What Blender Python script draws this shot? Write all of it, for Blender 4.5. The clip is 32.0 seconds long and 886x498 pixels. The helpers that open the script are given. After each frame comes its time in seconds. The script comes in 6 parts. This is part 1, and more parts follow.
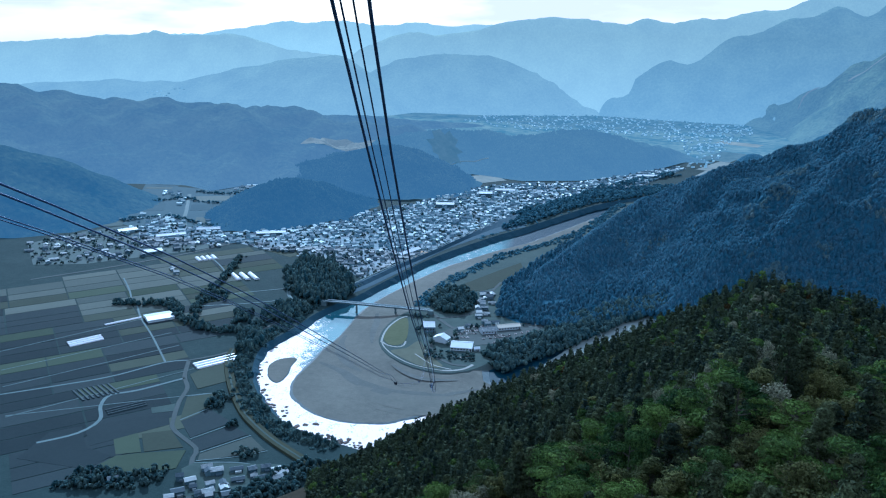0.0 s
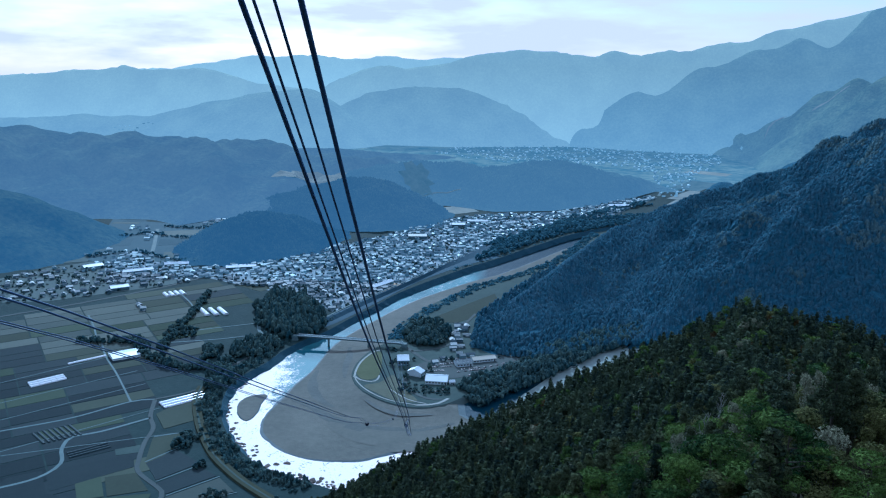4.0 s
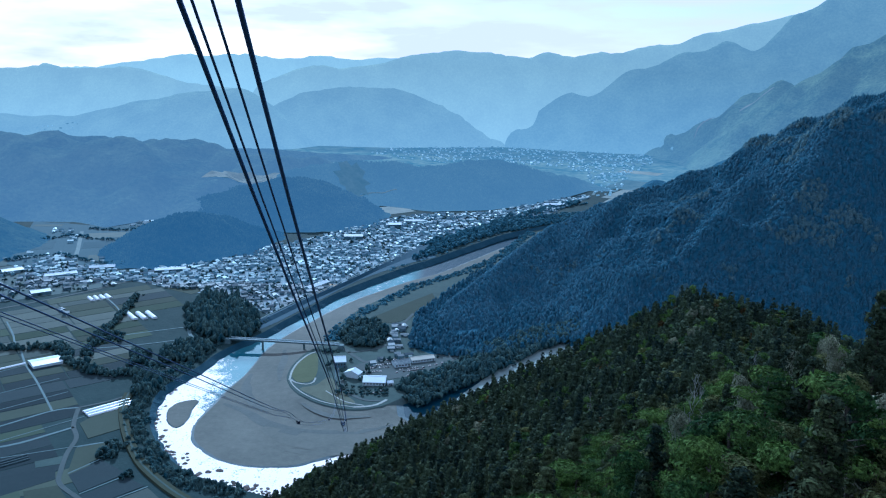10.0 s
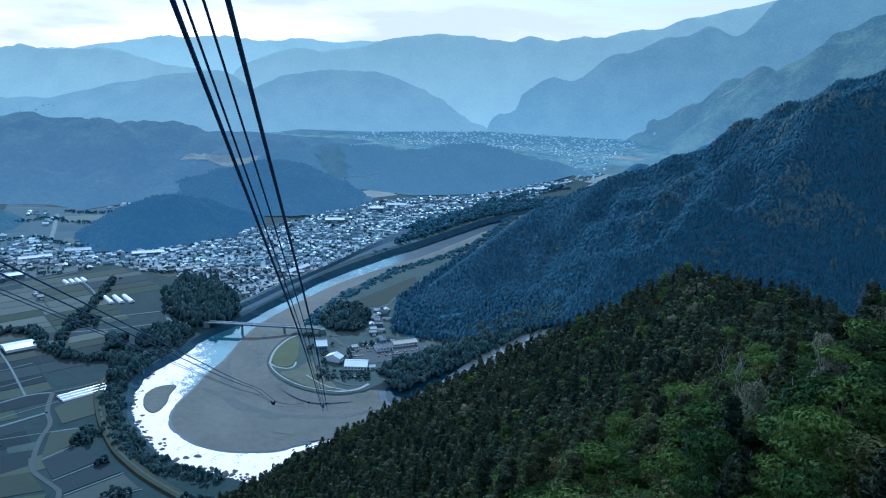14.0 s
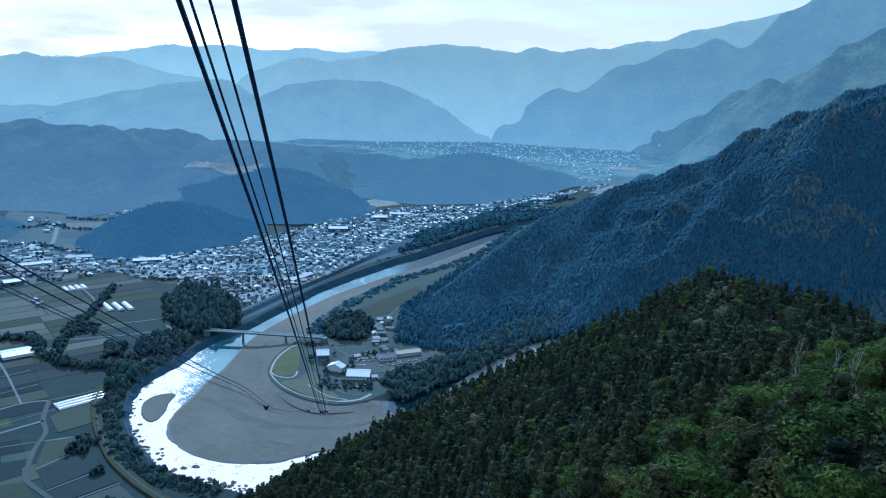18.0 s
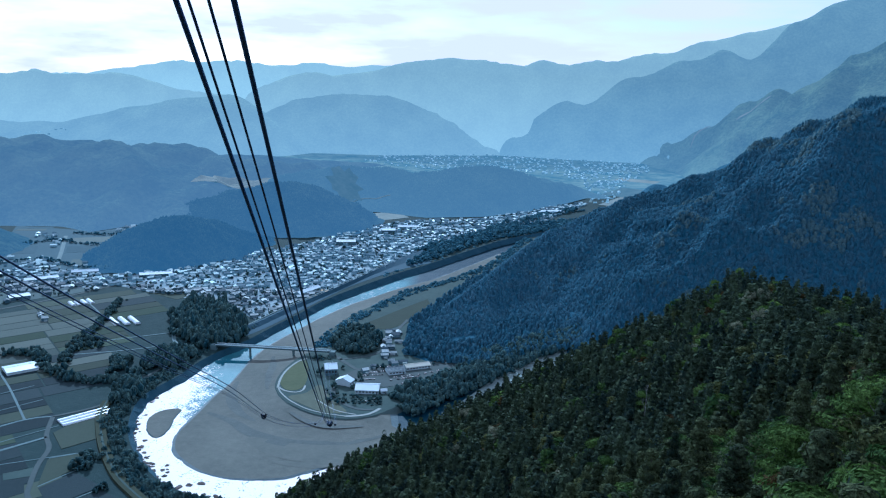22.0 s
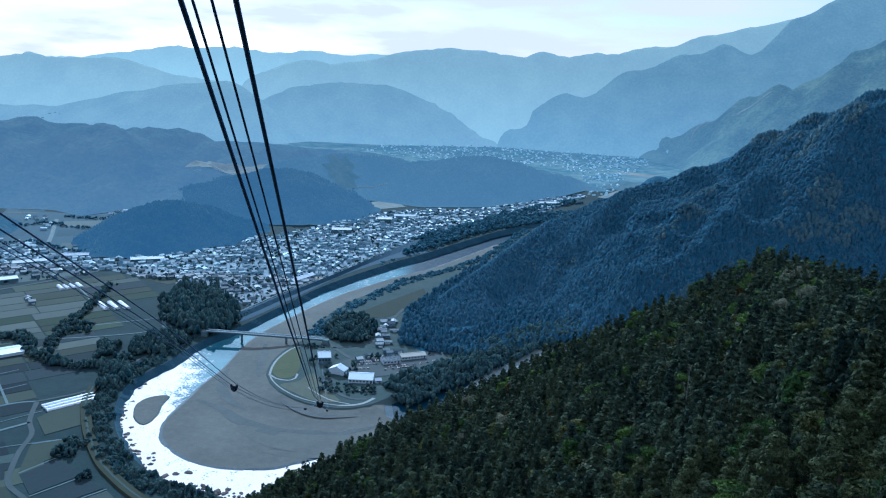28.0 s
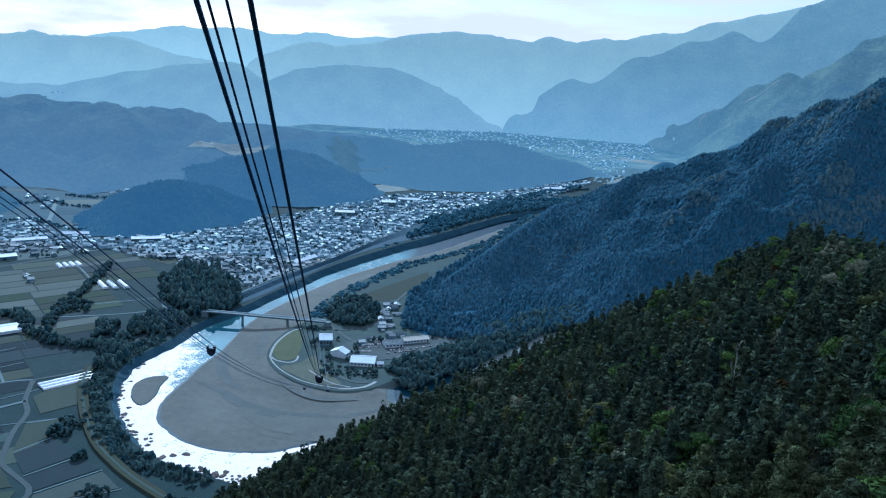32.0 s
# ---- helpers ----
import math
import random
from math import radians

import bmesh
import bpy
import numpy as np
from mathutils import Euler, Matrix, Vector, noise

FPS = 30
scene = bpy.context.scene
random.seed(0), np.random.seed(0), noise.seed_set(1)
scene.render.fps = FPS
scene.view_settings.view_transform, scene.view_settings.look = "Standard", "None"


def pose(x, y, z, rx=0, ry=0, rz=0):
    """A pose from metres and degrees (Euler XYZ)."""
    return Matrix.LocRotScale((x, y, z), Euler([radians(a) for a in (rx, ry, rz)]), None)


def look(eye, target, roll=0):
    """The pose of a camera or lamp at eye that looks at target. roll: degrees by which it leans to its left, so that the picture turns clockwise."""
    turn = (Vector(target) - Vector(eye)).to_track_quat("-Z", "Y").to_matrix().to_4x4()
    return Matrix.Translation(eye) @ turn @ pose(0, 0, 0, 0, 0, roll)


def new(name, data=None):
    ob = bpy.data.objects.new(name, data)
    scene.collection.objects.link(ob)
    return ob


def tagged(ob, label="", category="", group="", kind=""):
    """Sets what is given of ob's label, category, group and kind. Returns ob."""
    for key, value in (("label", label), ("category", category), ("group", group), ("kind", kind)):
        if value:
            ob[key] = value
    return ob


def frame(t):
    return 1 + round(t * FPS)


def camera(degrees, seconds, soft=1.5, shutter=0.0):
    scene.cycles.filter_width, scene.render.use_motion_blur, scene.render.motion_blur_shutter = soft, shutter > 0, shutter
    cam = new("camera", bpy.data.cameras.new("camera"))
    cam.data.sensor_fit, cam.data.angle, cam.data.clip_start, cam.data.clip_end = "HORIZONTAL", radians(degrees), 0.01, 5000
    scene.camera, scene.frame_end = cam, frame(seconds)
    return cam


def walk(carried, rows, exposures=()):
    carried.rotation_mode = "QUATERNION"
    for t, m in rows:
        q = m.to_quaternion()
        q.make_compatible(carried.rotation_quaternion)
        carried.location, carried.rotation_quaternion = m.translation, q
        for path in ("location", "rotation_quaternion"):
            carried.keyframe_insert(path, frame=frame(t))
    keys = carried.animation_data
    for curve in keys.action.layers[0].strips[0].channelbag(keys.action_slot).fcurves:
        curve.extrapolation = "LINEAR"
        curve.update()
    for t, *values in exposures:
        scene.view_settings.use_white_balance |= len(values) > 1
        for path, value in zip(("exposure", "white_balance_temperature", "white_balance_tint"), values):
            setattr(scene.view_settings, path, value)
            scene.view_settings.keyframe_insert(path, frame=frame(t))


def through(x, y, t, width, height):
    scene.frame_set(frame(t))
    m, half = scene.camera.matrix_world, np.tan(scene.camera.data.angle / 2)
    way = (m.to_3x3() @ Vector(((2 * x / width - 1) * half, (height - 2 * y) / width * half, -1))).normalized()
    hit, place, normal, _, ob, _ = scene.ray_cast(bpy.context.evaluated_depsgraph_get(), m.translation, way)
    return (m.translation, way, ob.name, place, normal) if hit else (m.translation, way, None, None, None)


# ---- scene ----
cam = camera(55.82, 32.0, soft=1.15)

# seconds, x, y, z, yaw, pitch, roll of the cabin window's camera on its way down the ropes
PATH = [
    (0, 6.76, -58.26, 468.66, 7.20, -15.17, 1.36),
    (0.5, 6.31, -54.93, 467.87, 6.66, -15.45, 1.30),
    (1, 5.82, -52.13, 467.12, 6.11, -15.49, 1.20),
    (1.5, 5.53, -49.77, 466.37, 5.68, -15.38, 1.02),
    (2, 5.22, -47.74, 465.65, 5.39, -15.13, 1.02),
    (2.5, 5.00, -45.99, 464.95, 5.35, -14.51, 1.16),
    (3, 4.78, -44.43, 464.25, 5.44, -13.84, 1.08),
    (3.5, 4.61, -43.01, 463.53, 5.43, -13.26, 1.11),
    (5.5, 3.93, -37.93, 460.61, 4.71, -12.65, 0.73),
    (6, 3.79, -36.66, 459.83, 4.59, -12.98, 0.77),
    (6.5, 3.63, -35.34, 459.06, 4.43, -13.56, 0.77),
    (7, 3.49, -33.98, 458.26, 4.26, -14.00, 0.77),
    (7.5, 3.33, -32.55, 457.45, 3.89, -14.27, 0.91),
    (8, 3.18, -31.06, 456.62, 3.21, -14.16, 1.10),
    (8.5, 3.00, -29.49, 455.78, 2.60, -14.07, 1.21),
    (9, 2.82, -27.86, 454.91, 1.91, -13.67, 1.29),
    (9.5, 2.61, -26.17, 454.03, 1.42, -13.28, 1.46),
    (10, 2.41, -24.41, 453.11, 0.87, -12.68, 1.46),
    (10.5, 2.16, -22.59, 452.14, 0.40, -12.27, 1.42),
    (11, 1.94, -20.71, 451.14, 0.11, -12.07, 1.40),
    (11.5, 1.70, -18.78, 450.11, -0.09, -12.20, 1.33),
    (12, 1.47, -16.81, 449.05, -0.37, -12.38, 1.34),
    (12.5, 1.25, -14.79, 447.99, -0.44, -12.75, 1.42),
    (13, 1.01, -12.75, 446.91, -0.44, -13.17, 1.56),
    (13.5, 0.78, -10.67, 445.84, -0.36, -13.51, 1.71),
    (14, 0.55, -8.56, 444.76, -0.45, -13.62, 1.88),
    (14.5, 0.34, -6.44, 443.68, -0.54, -13.53, 2.07),
    (16.5, -0.64, 2.18, 439.25, -0.49, -12.58, 2.32),
    (17, -0.91, 4.35, 438.13, -0.39, -12.70, 2.28),
    (17.5, -1.17, 6.53, 437.01, -0.22, -12.85, 2.24),
    (18, -1.44, 8.70, 435.88, -0.21, -12.84, 2.20),
    (18.5, -1.67, 10.88, 434.78, -0.13, -12.86, 2.24),
    (19, -1.92, 13.05, 433.67, -0.03, -12.72, 2.24),
    (19.5, -2.16, 15.23, 432.58, -0.07, -12.44, 2.21),
    (20, -2.42, 17.40, 431.50, -0.03, -12.08, 2.22),
    (20.5, -2.68, 19.56, 430.39, 0.09, -11.81, 2.15),
    (21, -2.94, 21.73, 429.29, 0.16, -11.63, 2.06),
    (21.5, -3.22, 23.89, 428.16, 0.36, -11.69, 1.87),
    (22, -3.50, 26.06, 427.03, 0.38, -11.85, 1.74),
    (22.5, -3.79, 28.22, 425.88, 0.14, -12.13, 1.78),
    (23, -4.08, 30.37, 424.73, 0.10, -12.64, 1.79),
    (23.5, -4.35, 32.53, 423.61, -0.02, -13.11, 1.80),
    (24, -4.63, 34.68, 422.49, -0.14, -13.51, 1.88),
    (24.5, -4.90, 36.83, 421.39, -0.32, -13.60, 1.98),
    (25, -5.17, 38.98, 420.29, -0.44, -13.60, 2.05),
    (25.5, -5.45, 41.13, 419.18, -0.51, -13.38, 2.12),
    (27.5, -6.49, 49.74, 414.68, -0.18, -12.24, 2.52),
    (28, -6.72, 51.90, 413.54, 0.04, -12.32, 2.72),
    (28.5, -7.00, 54.07, 412.36, 0.30, -12.58, 2.86),
    (29, -7.27, 56.26, 411.19, 0.44, -12.90, 3.02),
    (29.5, -7.57, 58.48, 409.99, 0.49, -13.23, 3.11),
    (30, -7.87, 60.73, 408.79, 0.44, -13.48, 3.30),
    (30.5, -8.16, 63.03, 407.60, 0.38, -13.66, 3.37),
    (31, -8.47, 65.38, 406.42, 0.28, -13.63, 3.47),
    (31.5, -8.78, 67.82, 405.24, 0.22, -13.52, 3.45),
    (32, -9.11, 70.36, 404.07, 0.18, -13.27, 3.49),
]


def heading(yaw, pitch, roll):
    """The turn of a camera by its yaw to the left, pitch up and lean, in degrees."""
    return Matrix.Rotation(radians(yaw), 4, "Z") @ Matrix.Rotation(radians(90 + pitch), 4, "X") @ Matrix.Rotation(radians(roll), 4, "Z")


walk(cam, [(t, Matrix.Translation((x, y, z)) @ heading(yaw, pitch, roll)) for t, x, y, z, yaw, pitch, roll in PATH],
     [(0.0, 0.16, 4330, 3), (2.0, 0.16, 4330, 3), (2.6, 0.0, 4300, 3), (3.0, -0.1, 4270, 3), (6.0, -0.03, 4250, 3), (8.0, 0.07, 4250, 3), (16.0, 0.05, 4310, 3), (24.0, 0.05, 4370, 3), (32.0, 0.06, 4400, 3)])

# ---- sky and sun: a hazy noon, the sun ahead and a little to the left ----
SUN_LEFT, SUN_UP = 17.0, 29.0
TO_SUN = Vector((-math.sin(radians(SUN_LEFT)) * math.cos(radians(SUN_UP)), math.cos(radians(SUN_LEFT)) * math.cos(radians(SUN_UP)), math.sin(radians(SUN_UP))))


def wire(tree, *pairs):
    for a, b in pairs:
        tree.links.new(a, b)


def node(tree, kind, **values):
    n = tree.nodes.new(kind)
    for key, value in values.items():
        if key in n.inputs:
            n.inputs[key].default_value = value
    return n


world = bpy.data.worlds.new("sky")
scene.world = world
world.use_nodes = True
wt = world.node_tree
wt.nodes.clear()
sky = wt.nodes.new("ShaderNodeTexSky")
sky.sky_type, sky.sun_disc, sky.sun_elevation, sky.sun_rotation = "NISHITA", False, radians(SUN_UP), radians(-SUN_LEFT)
sky.altitude, sky.air_density, sky.dust_density, sky.ozone_density = 300, 1.0, 1.0, 2.5
coord = wt.nodes.new("ShaderNodeTexCoord")
stretch = wt.nodes.new("ShaderNodeMapping")
stretch.inputs["Scale"].default_value = (3.0, 3.0, 16.0)
puffs = node(wt, "ShaderNodeTexNoise", Scale=1.6, Detail=7.0, Roughness=0.55)
cover = wt.nodes.new("ShaderNodeValToRGB")
cover.color_ramp.elements[0].position, cover.color_ramp.elements[1].position = 0.24, 0.58
clouds = wt.nodes.new("ShaderNodeMix")
clouds.data_type = "RGBA"
clouds.inputs[7].default_value = (9.7, 8.1, 7.9, 1)
back = node(wt, "ShaderNodeBackground", Strength=0.10)
out = wt.nodes.new("ShaderNodeOutputWorld")
wire(wt, (coord.outputs["Generated"], stretch.inputs[0]), (stretch.outputs[0], puffs.inputs["Vector"]), (puffs.outputs[0], cover.inputs[0]),
     (cover.outputs[0], clouds.inputs[0]), (sky.outputs[0], clouds.inputs[6]), (clouds.outputs[2], back.inputs[0]), (back.outputs[0], out.inputs[0]))

sun = new("sun", bpy.data.lights.new("sun", "SUN"))
sun.data.energy, sun.data.angle, sun.data.color = 3.9, radians(0.8), (1.0, 0.95, 0.87)
sun.matrix_world = look(TO_SUN * 3000, (0, 0, 0))


# ---- materials ----
def surface(name, dark, light, scale=1.0, rough=0.8, bump=0.0, bump_scale=None, vary="", detail=5.0, glow=None, metal=0.0, spread=0.35, spec=0.1, large=0.0, bias=0.0):
    """A matt or glossy stuff between two colours: grain at one scale in metres, patches at a larger one, and a tone of its own for each piece or island."""
    m = bpy.data.materials.new(name)
    m.use_nodes = True
    t = m.node_tree
    b = t.nodes["Principled BSDF"]
    geo = t.nodes.new("ShaderNodeNewGeometry")
    grain = node(t, "ShaderNodeTexNoise", Scale=1.0 / scale, Detail=detail, Roughness=0.6)
    wire(t, (geo.outputs["Position"], grain.inputs["Vector"]))
    fac = grain.outputs[0]
    if large:
        patch = node(t, "ShaderNodeTexNoise", Scale=1.0 / large, Detail=3.0)
        both = t.nodes.new("ShaderNodeMix")
        both.inputs[0].default_value = 0.5
        wire(t, (geo.outputs["Position"], patch.inputs["Vector"]), (fac, both.inputs[2]), (patch.outputs[0], both.inputs[3]))
        fac = both.outputs[0]
    if vary:
        own = geo.outputs["Random Per Island"] if vary == "island" else t.nodes.new("ShaderNodeObjectInfo").outputs["Random"]
        mixed = t.nodes.new("ShaderNodeMix")
        mixed.inputs[0].default_value = 0.55
        wire(t, (fac, mixed.inputs[2]), (own, mixed.inputs[3]))
        fac = mixed.outputs[0]
    ramp = t.nodes.new("ShaderNodeValToRGB")
    ramp.color_ramp.elements[0].position, ramp.color_ramp.elements[1].position = 0.5 - spread + bias, 0.5 + spread + bias
    ramp.color_ramp.elements[0].color, ramp.color_ramp.elements[1].color = (*dark, 1), (*light, 1)
    wire(t, (fac, ramp.inputs[0]), (ramp.outputs[0], b.inputs["Base Color"]))
    b.inputs["Roughness"].default_value, b.inputs["Metallic"].default_value = rough, metal
    b.inputs["Specular IOR Level"].default_value = spec
    if bump:
        fine = node(t, "ShaderNodeTexNoise", Scale=1.0 / (bump_scale or scale), Detail=6.0, Roughness=0.65)
        lift = node(t, "ShaderNodeBump", Strength=1.0, Distance=bump)
        wire(t, (geo.outputs["Position"], fine.inputs["Vector"]), (fine.outputs[0], lift.inputs["Height"]), (lift.outputs[0], b.inputs["Normal"]))
    # emission that stands in for haze on far stuffs
    if glow:
        b.inputs["Emission Color"].default_value, b.inputs["Emission Strength"].default_value = (*glow, 1), 1.0
    return m


def leafy(name, dark, light, vary="island", through=0.25, large=40.0, crown=4.2, spray_size=0.18):
    """Leaves and needles: a waxy top and some light that comes through."""
    m = surface(name, dark, light, scale=6.0, rough=0.8, vary=vary, spread=0.4, spec=0.03, large=large)
    t = m.node_tree
    b, o = t.nodes["Principled BSDF"], t.nodes["Material Output"]
    if crown:
        # each crown has a tone of its own
        level = t.nodes.new("ShaderNodeMapping")
        level.inputs["Scale"].default_value = (1.0 / crown, 1.0 / crown, 0.0)
        cell = node(t, "ShaderNodeTexVoronoi", Scale=1.0)
        parted = t.nodes.new("ShaderNodeSeparateColor")
        tone = t.nodes.new("ShaderNodeMix")
        tone.inputs[0].default_value = 0.5
        ramp = b.inputs["Base Color"].links[0].from_node
        wire(t, (t.nodes["Geometry"].outputs["Position"], level.inputs[0]), (level.outputs[0], cell.inputs["Vector"]), (cell.outputs["Color"], parted.inputs[0]),
             (ramp.inputs[0].links[0].from_socket, tone.inputs[2]), (parted.outputs[0], tone.inputs[3]), (tone.outputs[0], ramp.inputs[0]))
    # sprays finer than a blade: noise darkens and lightens the leaf colour
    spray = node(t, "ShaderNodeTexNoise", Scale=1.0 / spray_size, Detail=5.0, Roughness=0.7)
    speckle = t.nodes.new("ShaderNodeValToRGB")
    speckle.color_ramp.elements[0].position, speckle.color_ramp.elements[1].position = 0.40, 0.64
    speckle.color_ramp.elements[0].color, speckle.color_ramp.elements[1].color = (0.42, 0.42, 0.42, 1), (1.65, 1.65, 1.6, 1)
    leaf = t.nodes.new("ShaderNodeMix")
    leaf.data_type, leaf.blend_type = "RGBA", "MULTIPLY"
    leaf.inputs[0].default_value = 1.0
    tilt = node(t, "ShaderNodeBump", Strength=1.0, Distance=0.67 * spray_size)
    wire(t, (t.nodes["Geometry"].outputs["Position"], spray.inputs["Vector"]), (spray.outputs[0], speckle.inputs[0]), (b.inputs["Base Color"].links[0].from_socket, leaf.inputs[6]), (speckle.outputs[0], leaf.inputs[7]),
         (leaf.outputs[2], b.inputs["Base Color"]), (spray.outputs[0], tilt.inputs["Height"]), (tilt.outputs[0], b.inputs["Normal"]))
    thin = t.nodes.new("ShaderNodeBsdfTranslucent")
    mix = t.nodes.new("ShaderNodeMixShader")
    mix.inputs[0].default_value = through
    wire(t, (b.inputs["Base Color"].links[0].from_socket, thin.inputs[0]), (b.outputs[0], mix.inputs[1]), (thin.outputs[0], mix.inputs[2]), (mix.outputs[0], o.inputs[0]))
    return m


# tilled ground made paler, with distance haze and glare in its colour
FIELD_PALE = surface("pale_tilled_field", (0.0476, 0.0686, 0.0651), (0.1007, 0.1271, 0.1131), scale=5.0, rough=0.95, bump=0.3, bump_scale=1.5, vary="object", large=60.0)
# side valley fields, with the blue of haze put into their colours
VALLEY_FIELD = surface("hazed_valley_field", (0.0298, 0.0665, 0.088), (0.0723, 0.1235, 0.145), scale=7.0, rough=0.95, vary="object", large=50.0)
VALLEY_STUBBLE = surface("hazed_valley_stubble", (0.0595, 0.095, 0.1), (0.119, 0.1568, 0.15), scale=7.0, rough=0.95, vary="object", large=50.0)
LAWN_DRY = surface("worn_dry_lawn", (0.0641, 0.0808, 0.0599), (0.1169, 0.141, 0.1097), scale=6.0, rough=0.95, bump=0.1, bump_scale=1.0, large=25.0)
# town ground, made paler and bluer for the haze over it
TOWN_GROUND = surface("hazed_town_lots", (0.1216, 0.195, 0.235), (0.3024, 0.3726, 0.4032), scale=9.0, rough=0.95, large=30.0, spread=0.2)
SPIT_EARTH = surface("worn_tan_ground", (0.0279, 0.0506, 0.0519), (0.0698, 0.1067, 0.0988), scale=8.0, rough=0.95, bump=0.2, bump_scale=2.0, large=35.0)
SPIT_BANK = surface("stony_bank", (0.045, 0.0728, 0.074), (0.0945, 0.1352, 0.13), scale=4.0, rough=0.95, bump=0.5, bump_scale=2.0, large=25.0)
NET = surface("dark_crop_net", (0.02, 0.04, 0.048), (0.05, 0.08, 0.09), scale=1.0, rough=0.7)
GRAVEL = surface("river_gravel", (0.0754, 0.0899, 0.0835), (0.1459, 0.1626, 0.1445), scale=9.0, rough=0.9, bump=0.6, bump_scale=3.0, large=70.0, spread=0.25)
SHOAL = surface("wet_gravel", (0.0396, 0.0645, 0.0693), (0.0792, 0.1227, 0.126), scale=6.0, rough=0.75, bump=0.4, bump_scale=2.0, large=40.0)
# wet gravel edge, its colour made paler for the shimmer on it
SHOAL_WET = surface("shimmer_wet_gravel", (0.045, 0.078, 0.092), (0.1125, 0.156, 0.172), scale=3.0, rough=0.6, bump=0.4, bump_scale=2.0, large=25.0, spread=0.2)
# pale gravel, with the tributary's glare put into its colour
SHOAL_PALE = surface("glare_pale_gravel", (0.135, 0.1872, 0.185), (0.252, 0.3224, 0.31), scale=6.0, rough=0.85, bump=0.4, bump_scale=2.0, large=40.0)
# earth and bank colours lean blue, with haze put in
EARTH = surface("valley_earth", (0.0097, 0.0281, 0.0307), (0.0339, 0.0598, 0.0613), scale=14.0, rough=0.95, bump=0.8, bump_scale=5.0, large=90.0)
BANK = surface("bank_scrub", (0.0137, 0.0498, 0.0795), (0.0455, 0.0944, 0.1227), scale=7.0, rough=0.95, bump=2.0, bump_scale=4.0, large=40.0)
FIELD_BARE = surface("tilled_field", (0.0105, 0.0217, 0.0271), (0.0313, 0.0494, 0.0553), scale=5.0, rough=0.95, bump=0.3, bump_scale=1.5, vary="object", large=60.0)
FIELD_STUBBLE = surface("rice_stubble", (0.031, 0.0461, 0.0368), (0.0649, 0.0892, 0.0693), scale=5.0, rough=0.95, bump=0.2, bump_scale=1.5, vary="object", large=40.0)
FIELD_GREEN = surface("green_field", (0.0269, 0.0464, 0.0326), (0.0551, 0.0833, 0.0585), scale=5.0, rough=0.95, bump=0.2, bump_scale=1.5, vary="object", large=40.0)
LAWN = surface("dry_lawn", (0.056, 0.0779, 0.0427), (0.1, 0.1235, 0.0712), scale=6.0, rough=0.95, bump=0.1, bump_scale=1.0, large=35.0)
PATH_STONE = surface("pale_path", (0.2044, 0.2396, 0.2306), (0.3406, 0.387, 0.3724), scale=3.0, rough=0.9)
ASPHALT = surface("worn_asphalt", (0.0379, 0.0549, 0.0573), (0.0723, 0.0998, 0.1024), scale=6.0, rough=0.85, large=30.0)
CONCRETE = surface("grey_concrete", (0.0715, 0.1147, 0.1246), (0.1359, 0.2027, 0.2128), scale=4.0, rough=0.8, bump=0.05, bump_scale=1.0, large=20.0)
# the bank's dark blue holds its shaded face and haze in the colour
WALL_CONC = surface("shaded_embankment", (0.0182, 0.0522, 0.0836), (0.0495, 0.0985, 0.1293), scale=6.0, rough=0.85, bump=0.1, bump_scale=2.0, large=30.0)
TAN = surface("bare_tan_soil", (0.30, 0.25, 0.17), (0.45, 0.38, 0.27), scale=12.0, rough=0.95, large=50.0)
LEVEE = surface("dry_levee_grass", (0.024, 0.0334, 0.024), (0.051, 0.066, 0.042), scale=4.0, rough=0.95, bump=0.2, bump_scale=1.0, large=30.0)
# the brightest roof tones stand in for the sun's glints on the tiles
ROOF_TILE = surface("glazed_roof_tile", (0.0597, 0.0994, 0.1248), (0.4253, 0.5245, 0.533), scale=3.0, rough=0.6, vary="object", spread=0.16, bias=0.08, spec=0.25, bump=0.05, bump_scale=0.5)
# far roofs: haze and glints put into a bluer, paler colour
ROOF_MANY = surface("hazed_roof_tiles_far", (0.0978, 0.1725, 0.2185), (0.609, 0.819, 0.8295), scale=3.0, rough=0.6, vary="island", spread=0.15, bias=0.12, spec=0.2)
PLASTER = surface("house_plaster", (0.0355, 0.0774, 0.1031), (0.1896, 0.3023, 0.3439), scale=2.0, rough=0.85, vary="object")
# far walls: a paler, bluer copy, lifted for haze
PLASTER_MANY = surface("hazed_house_plaster", (0.0707, 0.1571, 0.2088), (0.3007, 0.4769, 0.5413), scale=2.0, rough=0.85, vary="island")
WHITE_ROOF = surface("pale_sheet_roof", (0.4692, 0.5894, 0.6514), (0.6054, 0.7605, 0.8405), scale=4.0, rough=0.35, spec=0.5, large=12.0)
WHITE_WALL = surface("pale_wall", (0.4068, 0.5028, 0.5356), (0.5547, 0.6891, 0.7313), scale=2.0, rough=0.8)
VINYL = surface("tunnel_vinyl", (0.6192, 0.7178, 0.7725), (0.7396, 0.8439, 0.9), scale=2.0, rough=0.25, spec=0.5)
GLASSY = surface("dark_window_glass", (0.02, 0.025, 0.03), (0.05, 0.055, 0.06), scale=1.0, rough=0.08, spec=0.6)
STEEL = surface("dark_greased_steel", (0.0198, 0.0483, 0.12), (0.045, 0.0978, 0.2175), scale=0.05, rough=0.5, metal=0.3, spec=0.4)
CARRIER_STEEL = surface("blackened_steel", (0.005, 0.01, 0.02), (0.014, 0.024, 0.042), scale=0.05, rough=0.6, metal=0.2, spec=0.2)
CAR_PAINT = surface("car_paint", (0.05, 0.06, 0.07), (0.8, 0.8, 0.8), scale=0.5, rough=0.25, vary="object", spread=0.2, spec=0.6)
